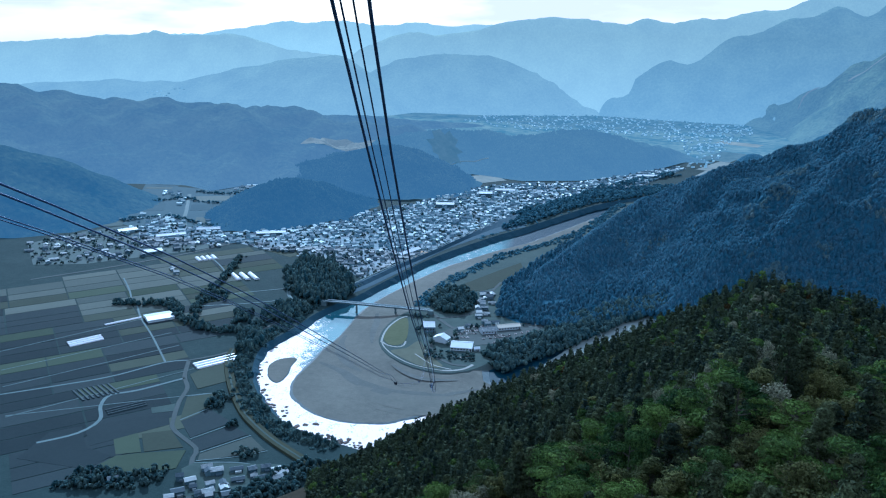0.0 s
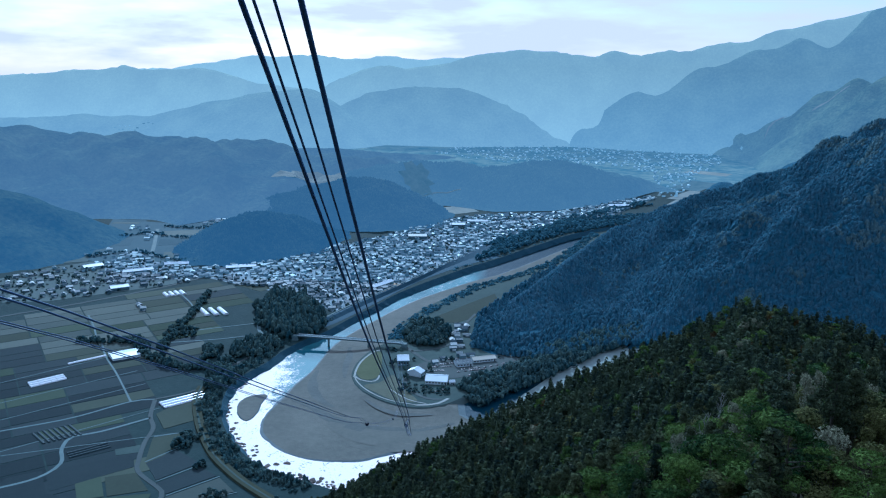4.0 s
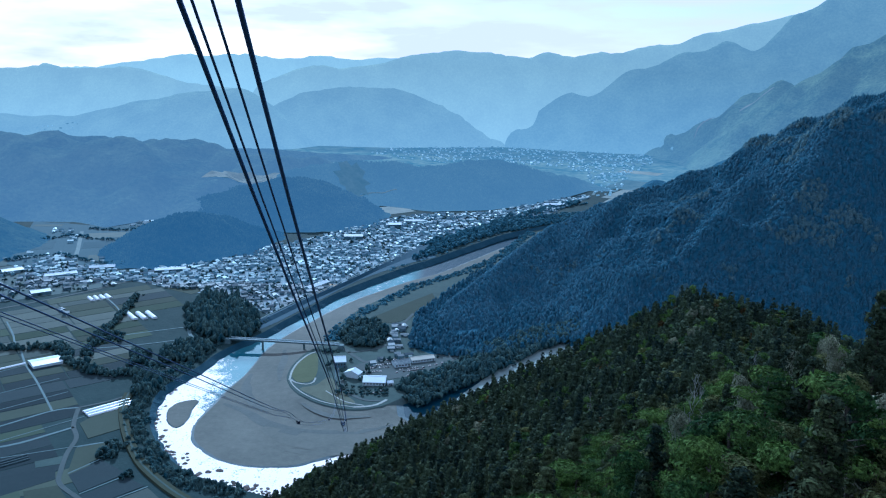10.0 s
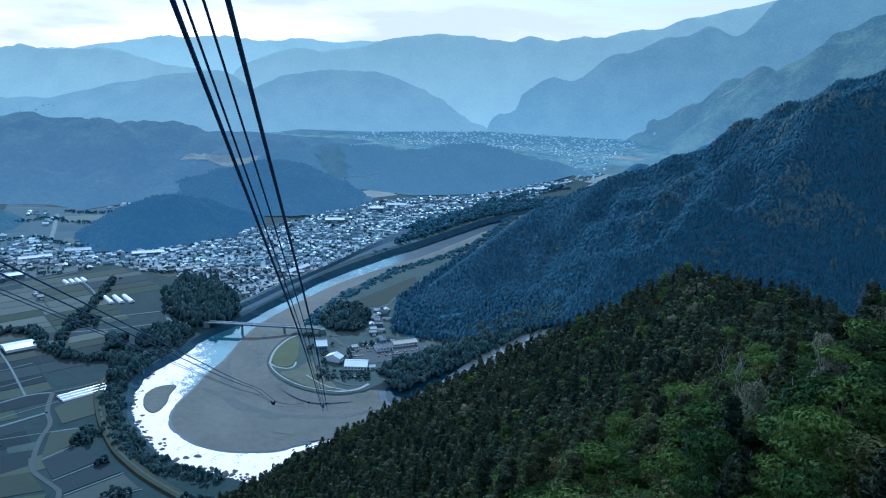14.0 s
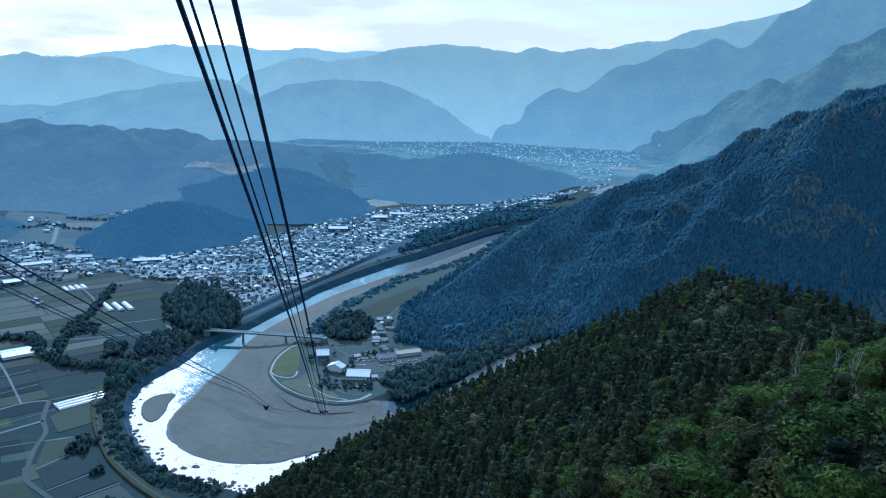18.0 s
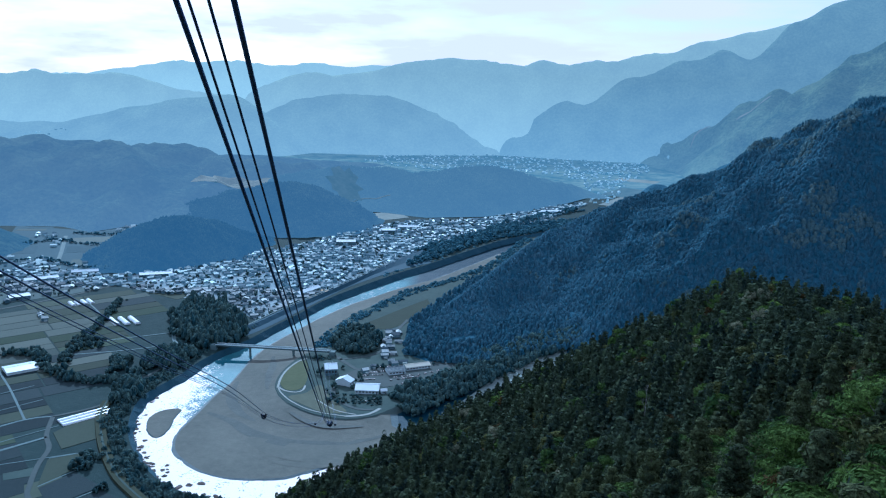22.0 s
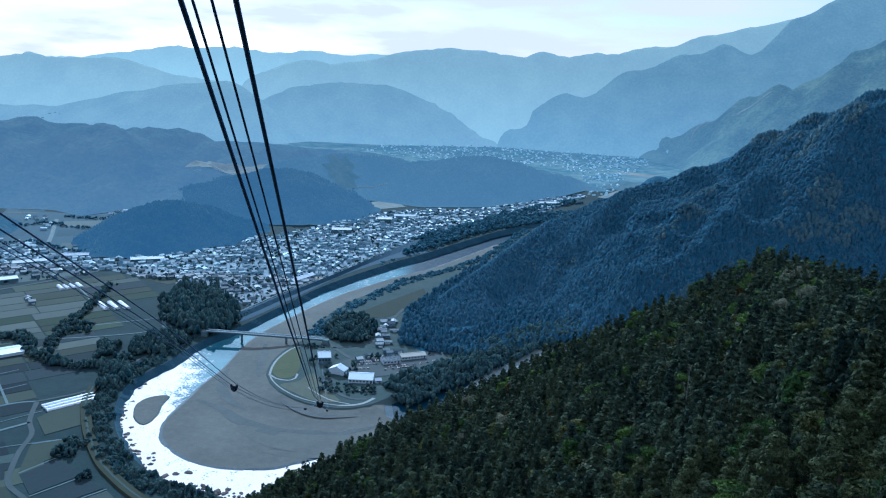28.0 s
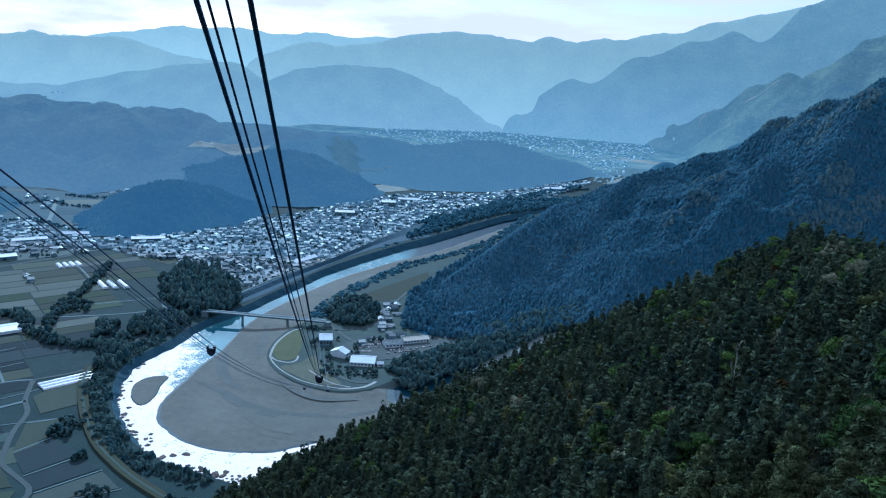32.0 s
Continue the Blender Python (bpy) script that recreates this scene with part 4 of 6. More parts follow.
def wood(name, spots, height, width, material, label, spiky=True, seed=0):
    """A wood of many crowns over places of the plan, as a few jagged kinds strewn."""
    rng = np.random.RandomState(seed)
    p = np.array(spots)
    pick = rng.randint(0, 6, len(p))
    vs, fs, base = [], [], 0
    for k in range(6):
        v, f = simple_crown(seed * 6 + k, spiky)
        q = p[pick == k]
        h, w, a = height * rng.uniform(0.65, 1.25, len(q))[:, None], width * rng.uniform(0.7, 1.3, len(q))[:, None], rng.uniform(0, 6.28, len(q))[:, None]
        x, y, z = v[:, 0][None] * w, v[:, 1][None] * w, v[:, 2][None] * h
        vs.append(np.stack([q[:, :1] + np.cos(a) * x - np.sin(a) * y, q[:, 1:2] + np.sin(a) * x + np.cos(a) * y, q[:, 2:3] + z], -1).reshape(-1, 3))
        fs.append((f[None] + (np.arange(len(q)) * len(v))[:, None, None]).reshape(-1, 3) + base)
        base += len(vs[-1])
    return put(name, mesh_from(name, np.concatenate(vs), np.concatenate(fs), material, smooth=True), label=label, category="forest", kind="stuff")


def right_wood():
    rng = np.random.RandomState(3)
    x, y = rng.uniform(-80, 1150, 62000), rng.uniform(1120, 1850, 62000)
    z = right_height(x, y)
    crest_y = np.interp(x, [c[0] for c in RIGHT_CREST], [c[1] for c in RIGHT_CREST])
    ok = (z > 5) & (y < crest_y + 40) & (x < 0.62 * y + 30)
    cedar = ok & (wobble(x, y, 160, 3.0) + 0.4 * wobble(x, y, 40, 6.0) > 0.2)
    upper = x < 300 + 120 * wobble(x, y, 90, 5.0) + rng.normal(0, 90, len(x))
    # the far end takes the paler, bluer copy, as behind thicker haze
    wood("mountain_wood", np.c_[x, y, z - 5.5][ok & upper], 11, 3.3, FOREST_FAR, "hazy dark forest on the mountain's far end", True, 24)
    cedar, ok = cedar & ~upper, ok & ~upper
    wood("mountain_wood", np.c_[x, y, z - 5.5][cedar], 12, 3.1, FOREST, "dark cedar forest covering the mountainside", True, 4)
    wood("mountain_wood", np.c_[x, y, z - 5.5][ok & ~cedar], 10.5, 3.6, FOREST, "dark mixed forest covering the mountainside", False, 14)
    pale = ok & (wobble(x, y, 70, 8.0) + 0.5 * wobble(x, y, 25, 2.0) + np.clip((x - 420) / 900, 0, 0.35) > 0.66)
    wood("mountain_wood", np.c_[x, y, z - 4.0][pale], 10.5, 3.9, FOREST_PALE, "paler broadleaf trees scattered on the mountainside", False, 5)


right_wood()


TRACK = smooth_line([(-331, 2410), (-312, 2470), (-282, 2520), (-245, 2548), (-205, 2562), (-185, 2560)], 12)
CLEARINGS = [(-640, 2480, 115, 58, 32), (-325, 2560, 48, 75, 10)]


def bare(x, y):
    """Whether a place lies in one of the felled clearings of the hills."""
    hit = np.zeros(np.shape(x), bool)
    for cx, cy, rx, ry, turn in CLEARINGS:
        c, s = math.cos(radians(turn)), math.sin(radians(turn))
        hit |= ((c * (x - cx) + s * (y - cy)) / rx) ** 2 + ((c * (y - cy) - s * (x - cx)) / ry) ** 2 < 1
    return hit


def clearings():
    """Patches of bare earth laid over the hills."""
    for cx, cy, rx, ry, turn in CLEARINGS:
        c, s = math.cos(radians(turn)), math.sin(radians(turn))
        v, f = [], []
        for i in range(7):
            for j in range(20):
                a, r = 2 * math.pi * j / 20, i / 6 * (1 + 0.16 * math.sin(3.1 * j + cx) + 0.14 * math.sin(1.7 * j + cy))
                x, y = cx + c * rx * r * math.cos(a) - s * ry * r * math.sin(a), cy + s * rx * r * math.cos(a) + c * ry * r * math.sin(a)
                v.append((x, y, float(max(left_height(np.array(x), np.array(y)), behind_height(np.array(x), np.array(y)))) + 8.0))
        f = [(i * 20 + j, i * 20 + (j + 1) % 20, i * 20 + 20 + (j + 1) % 20, i * 20 + 20 + j) for i in range(6) for j in range(20)]
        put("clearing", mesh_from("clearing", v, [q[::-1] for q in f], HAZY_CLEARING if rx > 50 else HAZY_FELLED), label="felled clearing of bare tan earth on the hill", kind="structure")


clearings()


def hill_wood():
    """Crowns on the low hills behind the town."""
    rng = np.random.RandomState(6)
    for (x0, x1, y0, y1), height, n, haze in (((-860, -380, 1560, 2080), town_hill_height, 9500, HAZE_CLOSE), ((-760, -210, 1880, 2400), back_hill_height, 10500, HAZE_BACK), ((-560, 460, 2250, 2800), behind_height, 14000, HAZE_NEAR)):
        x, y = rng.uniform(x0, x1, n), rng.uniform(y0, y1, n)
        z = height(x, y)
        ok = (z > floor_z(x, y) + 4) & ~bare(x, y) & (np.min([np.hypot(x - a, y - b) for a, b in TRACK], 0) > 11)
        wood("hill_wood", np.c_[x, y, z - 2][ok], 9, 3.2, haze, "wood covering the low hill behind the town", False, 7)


hill_wood()


def dead_kind(seed, h=9.0):
    """A dead tree: a pale trunk with forked bare branches."""
    rng = random.Random(seed)
    limbs = []
    for k in range(9):
        z, a = h * (0.35 + 0.6 * k / 9), rng.uniform(0, 6.28)
        r = (1.1 - 0.6 * k / 9) * rng.uniform(1.2, 2.2)
        tip = (r * math.cos(a), r * math.sin(a), z + rng.uniform(0.8, 2.0))
        limbs.append(((0, 0, z), tip, 0.055))
        for _ in range(3):
            s = rng.uniform(0.4, 0.9)
            fork = (tip[0] * s, tip[1] * s, z + (tip[2] - z) * s)
            limbs.append((fork, (fork[0] + rng.uniform(-0.9, 0.9), fork[1] + rng.uniform(-0.9, 0.9), fork[2] + rng.uniform(0.5, 1.4)), 0.03))
    return trunk_mesh("trunk", h, 0.13, limbs, PALE_BARK, rng.uniform(-0.8, 0.8))


def dead_trees():
    rng = random.Random(41)
    kinds = [dead_kind(s, h) for s, h in ((1, 11.0), (2, 9.0), (3, 12.5))]
    for x, y in ((27, 62), (25, 53), (23, 44), (31, 71), (24, 37), (36, 84), (44, 104), (70, 150), (44, 214)):
        tree = put("dead_tree", None, label="dead tree with a pale trunk and bare forked branches", category="dead tree", group="dead trees in the wood")
        tree.location, tree.rotation_euler[2] = (x + rng.uniform(-2, 2), y, float(near_height(x, y)) - 0.3), rng.uniform(0, 6.28)
        tree.scale = (0.75, 0.75, rng.uniform(0.85, 1.1))
        put("trunk", rng.choice(kinds), tree)


dead_trees()


def silver_trees():
    """Single whitish trees that stand out of the dark wood."""
    rng = random.Random(52)
    trunk, crown, label, category = BROADS[2]
    for x, y, k in ((50, 252, 1.35), (67, 254, 1.15), (81, 260, 1.1), (105, 306, 1.3), (6, 350, 1.4), (14, 292, 1.2), (1, 297, 1.0), (98, 300, 1.1), (90, 268, 1.0), (30, 50, 0.55), (38, 59, 0.6), (45, 67, 0.55), (23, 45, 0.5), (53, 77, 0.6), (36, 46, 0.5), (47, 58, 0.5)):
        tree = put("broadleaf_tree", None, label="whitish tree standing out of the dark cedar wood", category=category, group="whitish trees in the wood")
        tree.location, tree.scale, tree.rotation_euler[2] = (x, y, float(near_height(x, y)) + 1.0), (k, k, 1.15), rng.uniform(0, 6.28)
        put("trunk", trunk, tree)
        put("crown", crown, tree)


silver_trees()


# ---- fields, roads and banks ----
def inside(x, y, outline):
    """Whether a place lies inside an outline of the plan."""
    hit, n = False, len(outline)
    for i in range(n):
        (ax, ay), (bx, by) = outline[i - 1], outline[i]
        if (ay > y) != (by > y) and x < (bx - ax) * (y - ay) / (by - ay) + ax:
            hit = not hit
    return hit


UP_FIELD, ACROSS = Vector((-0.591, 0.807, 0)), Vector((-0.763, -0.646, 0))
FIELD_AREA = [(-352, 700), (-385, 830), (-425, 960), (-445, 1075), (-428, 1205), (-432, 1290), (-470, 1400), (-462, 1500), (-640, 1568), (-830, 1320), (-1000, 1150), (-900, 760), (-520, 600)]
TOWN = [(-818, 1504), (-894, 1650), (-867, 1761), (-810, 1690), (-673, 1639), (-570, 1706), (-467, 1863), (-318, 2056), (-227, 2271), (-76, 2376), (105, 2436), (399, 2774), (458, 2788),
        (290, 2458), (147, 2309), (-36, 2076), (-118, 1821), (-171, 1722), (-257, 1528), (-326, 1385), (-405, 1470), (-454, 1490), (-570, 1542), (-636, 1575)]
TOWN_WEST = [(-950, 1345), (-860, 1370), (-700, 1500), (-640, 1570), (-700, 1660), (-810, 1690), (-900, 1660), (-985, 1600), (-1050, 1480)]


def slab(name, corners, material, rise, thick=0.35, parent=None, label="", z=None):
    """A flat parcel of ground with its own edges."""
    bm = bmesh.new()
    top = [bm.verts.new((x, y, (float(floor_z(x, y)) if z is None else z) + rise)) for x, y in corners]
    low = [bm.verts.new(v.co - Vector((0, 0, thick))) for v in top]
    bm.faces.new(top)
    for i in range(len(top)):
        bm.faces.new((top[i - 1], low[i - 1], low[i], top[i]))
    bmesh.ops.recalc_face_normals(bm, faces=bm.faces[:])
    return part(name, bm, material, parent, label)


def fields():
    rng = random.Random(12)
    start = Vector((-474, 966, 0))
    a, row = -420.0, 0
    while a < 640:
        deep = rng.uniform(26, 44)
        if row % 4 == 0:
            ends = [-345.0 + rng.uniform(-20, 20)]
            while ends[-1] < 520:
                ends.append(ends[-1] + rng.uniform(70, 125))
        row += 1
        for b, stop in zip(ends[:-1], ends[1:]):
            wide = stop - b
            ring = [start + UP_FIELD * (a + da * deep) + ACROSS * (b + db * wide) for da, db in ((0.03, 0.012), (0.97, 0.012), (0.97, 0.988), (0.03, 0.988))]
            mid = start + UP_FIELD * (a + deep / 2) + ACROSS * (b + wide / 2)
            if all(inside(p.x, p.y, FIELD_AREA) for p in ring + [mid]):
                # past y 1130 the fields take paler colours, haze and glare put in
                slab("field", [(p.x, p.y) for p in ring], rng.choice((FIELD_BARE,) * 9 + (FIELD_STUBBLE, FIELD_GREEN) if mid.y < 1130 else (FIELD_PALE,) * 5 + (FIELD_STUBBLE, FIELD_STUBBLE, FIELD_STUBBLE, FIELD_GREEN, FIELD_GREEN, FIELD_BARE)), 0.25 + rng.uniform(0, 0.12), parent=west)
        a += deep
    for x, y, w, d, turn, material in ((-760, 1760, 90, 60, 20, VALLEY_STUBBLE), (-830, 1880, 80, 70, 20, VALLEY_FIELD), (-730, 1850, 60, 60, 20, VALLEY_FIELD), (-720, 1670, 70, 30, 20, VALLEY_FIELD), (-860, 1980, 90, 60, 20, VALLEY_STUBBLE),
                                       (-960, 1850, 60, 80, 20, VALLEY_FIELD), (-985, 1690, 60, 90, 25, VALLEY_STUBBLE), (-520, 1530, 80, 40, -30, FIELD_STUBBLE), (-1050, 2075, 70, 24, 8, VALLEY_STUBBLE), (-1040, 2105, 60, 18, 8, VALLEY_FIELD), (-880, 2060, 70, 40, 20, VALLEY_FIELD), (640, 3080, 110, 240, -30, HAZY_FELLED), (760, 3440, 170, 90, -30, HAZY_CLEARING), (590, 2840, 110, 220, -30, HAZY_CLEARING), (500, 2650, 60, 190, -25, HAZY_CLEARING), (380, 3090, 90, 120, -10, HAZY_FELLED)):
        m = Matrix.Rotation(radians(turn), 2)
        slab("field", [tuple(Vector((x, y)) + m @ Vector(c)) for c in ((-w / 2, -d / 2), (w / 2, -d / 2), (w / 2, d / 2), (-w / 2, d / 2))], material, 0.95 if y > 2500 else 0.3, parent=west)


fields()
for step, (corners, material) in enumerate((([(-427, 855), (-399, 871), (-389, 835), (-410, 797)], FIELD_STUBBLE), ([(-407, 792), (-386, 828), (-347, 800), (-379, 756)], FIELD_BARE), ([(-376, 750), (-344, 792), (-318, 774), (-357, 729)], FIELD_BARE),
                          ([(-354, 723), (-313, 770), (-287, 743), (-313, 727), (-350, 707)], FIELD_PALE), ([(-437, 755), (-408, 769), (-378, 734), (-415, 717)], FIELD_STUBBLE), ([(-471, 753), (-443, 758), (-418, 716), (-442, 706)], FIELD_GREEN),
                          ([(-507, 757), (-471, 786), (-431, 812), (-416, 782), (-479, 719)], FIELD_BARE), ([(-457, 819), (-433, 835), (-427, 816), (-449, 805)], SPIT_EARTH), ([(-440, 704), (-416, 714), (-372, 728), (-366, 690), (-400, 672), (-450, 680)], FIELD_GREEN),
                          ([(-540, 740), (-512, 760), (-482, 716), (-445, 702), (-455, 672), (-540, 680)], FIELD_BARE), ([(-424, 880), (-398, 908), (-402, 962), (-432, 985), (-452, 920)], FIELD_STUBBLE), ([(-360, 690), (-352, 704), (-262, 716), (-240, 700), (-262, 672), (-335, 640)], SPIT_EARTH))):
    slab("field", corners, material, 0.42 + 0.012 * step, parent=west)
for points in ([(-427, 857), (-398, 873)], [(-409, 795), (-387, 832)], [(-378, 753), (-345, 796)], [(-355, 726), (-314, 773)], [(-352, 708), (-313, 724), (-284, 742)], [(-352, 704), (-300, 712), (-250, 700), (-225, 690)]):
    ribbon("footpath", smooth_line(points, 6), 1.5, CONCRETE, 0.55, label="pale footpath between the fields", kind="structure", thick=0.2)
# glowing felled ground, laid over the dark strip beside the hill
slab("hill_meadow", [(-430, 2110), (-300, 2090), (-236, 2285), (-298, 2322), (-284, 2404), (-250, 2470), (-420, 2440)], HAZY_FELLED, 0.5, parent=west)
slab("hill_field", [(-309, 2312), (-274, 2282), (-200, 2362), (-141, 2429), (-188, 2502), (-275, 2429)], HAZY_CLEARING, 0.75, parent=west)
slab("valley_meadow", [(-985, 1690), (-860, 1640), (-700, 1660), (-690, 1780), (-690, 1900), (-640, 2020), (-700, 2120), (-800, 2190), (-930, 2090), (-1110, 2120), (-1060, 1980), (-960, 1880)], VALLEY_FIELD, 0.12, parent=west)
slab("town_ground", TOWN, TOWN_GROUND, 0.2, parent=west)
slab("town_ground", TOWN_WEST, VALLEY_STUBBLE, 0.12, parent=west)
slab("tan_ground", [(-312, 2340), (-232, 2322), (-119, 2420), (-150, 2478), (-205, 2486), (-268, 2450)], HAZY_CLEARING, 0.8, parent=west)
slab("tan_ground", [(-994, 1589), (-925, 1663), (-885, 1597), (-958, 1537)], VALLEY_STUBBLE, 1.0, parent=west)
slab("tan_ground", [(-300, 1530), (-262, 1600), (-232, 1588), (-262, 1520)], TAN, 0.6, parent=west)
for points, width, material, label in (
        ([(-322, 620), (-346, 680), (-358, 714), (-363, 734), (-406, 771), (-418, 797), (-431, 840), (-438, 880), (-457, 914), (-474, 966)], 5.0, ASPHALT, "narrow asphalt lane between the fields"),
        ([(-474, 966), (-439, 995), (-424, 1026), (-424, 1075), (-412, 1110), (-400, 1150)], 4.0, ASPHALT, "narrow lane to the river trees"),
        ([(-474, 966), (-503, 953), (-550, 897), (-604, 856), (-700, 790), (-820, 700)], 3.0, CONCRETE, "pale farm lane"),
        ([(-503, 955), (-566, 1044), (-618, 1113), (-660, 1180)], 2.6, CONCRETE, "pale farm lane"),
        ([(-454, 909), (-496, 863), (-523, 843), (-519, 813), (-501, 779), (-508, 744), (-540, 715)], 4.0, CONCRETE, "curving farm lane"),
        ([(-900, 1260), (-808, 1353), (-731, 1442), (-687, 1500), (-650, 1560), (-600, 1610)], 6.0, ASPHALT, "asphalt road along the town's edge"),
        ([(-800, 1680), (-840, 1770), (-867, 1840), (-936, 2014)], 8.0, CONCRETE, "pale road up the side valley"),
        ([(-444, 1300), (-500, 1268), (-560, 1232)], 2.6, CONCRETE, "pale farm track"),
        ([(-436, 1236), (-480, 1212), (-548, 1186)], 2.6, CONCRETE, "pale farm track"),
        ([(-470, 1500), (-462, 1420), (-446, 1330), (-424, 1262), (-398, 1228)], 5.0, CONCRETE, "pale lane along the foot of the wooded clump"),
        ([(-654, 1471), (-600, 1400), (-580, 1365)], 2.6, CONCRETE, "pale farm lane"),
        ([(-745, 1300), (-700, 1235), (-668, 1180)], 2.6, CONCRETE, "pale farm lane"),
        ([(468, 2820), (500, 2960), (517, 3106), (540, 3355), (537, 3537)], 9.0, CONCRETE, "pale road through the far fields")):
    ribbon("road", smooth_line(points, 9), width, material, 0.55, label=label, kind="structure", thick=0.3)
for a, b in ((-32, -64), (62, 30), (118, 88), (-118, -60), (205, 160)):
    p, q = Vector((-474, 966, 0)) + UP_FIELD * a, Vector((-474, 966, 0)) + UP_FIELD * b + ACROSS * 230
    ribbon("footpath", [tuple(p.lerp(q, k / 12))[:2] for k in range(13)], 1.3, CONCRETE, 0.5, label="pale footpath between the fields", kind="structure", thick=0.2)

# the levee: a bank of dry grass with a path on its crown
LEVEE_LINE = smooth_line([(-428, 1015), (-419, 973), (-396, 919), (-371, 871), (-339, 821), (-309, 787), (-284, 763), (-258, 742), (-225, 718), (-190, 700)], 8)
ribbon("levee", LEVEE_LINE, 11.0, LEVEE, 2.6, label="curving levee of dry grass beside the river", kind="structure", thick=3.0)
ribbon("levee_path", LEVEE_LINE, 2.2, SPIT_EARTH, 2.72, label="earth path on the levee's crown", kind="structure", thick=0.2)


def embankment():
    """The sloped stone bank between the town and the river."""
    top = smooth_line([(-332, 1330), (-319, 1352), (-276, 1461), (-214, 1600), (-168, 1716), (-116, 1845), (-62, 1960)], 20)
    low = smooth_line([(-322, 1296), (-300, 1340), (-266, 1432), (-207, 1594), (-161, 1686), (-106, 1775), (-40, 1850)], 20)
    n = 60
    pick = lambda line: line[np.linspace(0, len(line) - 1, n).astype(int)]
    t, l = pick(top), pick(low)
    away = (t - l) / np.linalg.norm(t - l, axis=1)[:, None]
    rows = [np.c_[l, floor_z(l[:, 0], l[:, 1]) + 0.3], np.c_[l + (t - l) * 0.55, floor_z(l[:, 0], l[:, 1]) + 1.0], np.c_[t - away * 3, floor_z(t[:, 0], t[:, 1]) + 6.0], np.c_[t + away * 2, floor_z(t[:, 0], t[:, 1]) + 6.0], np.c_[t + away * 7, floor_z(t[:, 0], t[:, 1]) - 0.5]]
    i = np.arange(n - 1)
    faces = np.concatenate([np.c_[k * n + i, k * n + i + 1, (k + 1) * n + i + 1, (k + 1) * n + i][:, ::-1] for k in range(4)])
    put("embankment", mesh_from("embankment", np.concatenate(rows), faces, WALL_CONC), label="dark stone flood bank between town and river", kind="structure")


embankment()
ribbon("embankment_road", smooth_line([(-328, 1338), (-290, 1440), (-228, 1582), (-180, 1702), (-126, 1834)], 14), 2.6, CONCRETE, 6.3, label="pale road on the flood bank's crown", kind="structure", thick=0.3)

# the spit: lawns, paths, car park
slab("lawn", smooth_line([(-228, 1105), (-231, 1139), (-224, 1173), (-208, 1197), (-196, 1143), (-193, 1098), (-200, 1080), (-215, 1080)], 8, True), LAWN, 0.25, parent=spit, z=7.0)
slab("lawn", smooth_line([(-207, 1056), (-187, 1070), (-172, 1101), (-150, 1052), (-125, 1012), (-153, 1008), (-185, 1032)], 8, True), LAWN_DRY, 0.2, parent=spit, z=7.0)
slab("car_park", [(-150, 1138), (-112, 1112), (-86, 1100), (-58, 1112), (-14, 1150), (18, 1208), (4, 1222), (-52, 1196), (-100, 1186), (-125, 1172)], ASPHALT, 0.3, parent=spit, z=7.0)
for points, width, material in (([(-227, 1085), (-230, 1120), (-228, 1155), (-219, 1190), (-208, 1205)], 2.6, PATH_STONE), ([(-226, 1088), (-216, 1076), (-200, 1071), (-192, 1080), (-192, 1096)], 2.4, PATH_STONE), ([(-227, 1088), (-219, 1068), (-201, 1041), (-176, 1017), (-152, 1005), (-124, 998)], 1.8, PATH_STONE),
                                ([(-126, 998), (-112, 1000), (-96, 1008), (-84, 1026)], 4.0, PATH_STONE), ([(-170, 1050), (-140, 1016), (-112, 1004)], 1.8, PATH_STONE), ([(-150, 1120), (-152, 1080), (-138, 1045), (-112, 1022), (-92, 1022)], 5.0, ASPHALT),
                                ([(-181, 1222), (-168, 1222), (-158, 1205), (-146, 1188), (-128, 1165), (-100, 1150)], 6.0, ASPHALT), ([(-160, 1205), (-120, 1225), (-98, 1260), (-90, 1330), (-70, 1420)], 5.0, ASPHALT)):
    ribbon("path", smooth_line(points, 6), width, material, 0.45, label="pale path on the spit", kind="structure", thick=0.2, z=7.0)
slab("stubble", [(-161, 1358), (-128, 1412), (-84, 1489), (-40, 1560), (-30, 1500), (-70, 1400), (-100, 1362)], FIELD_STUBBLE, 0.3, parent=spit, z=7.0)


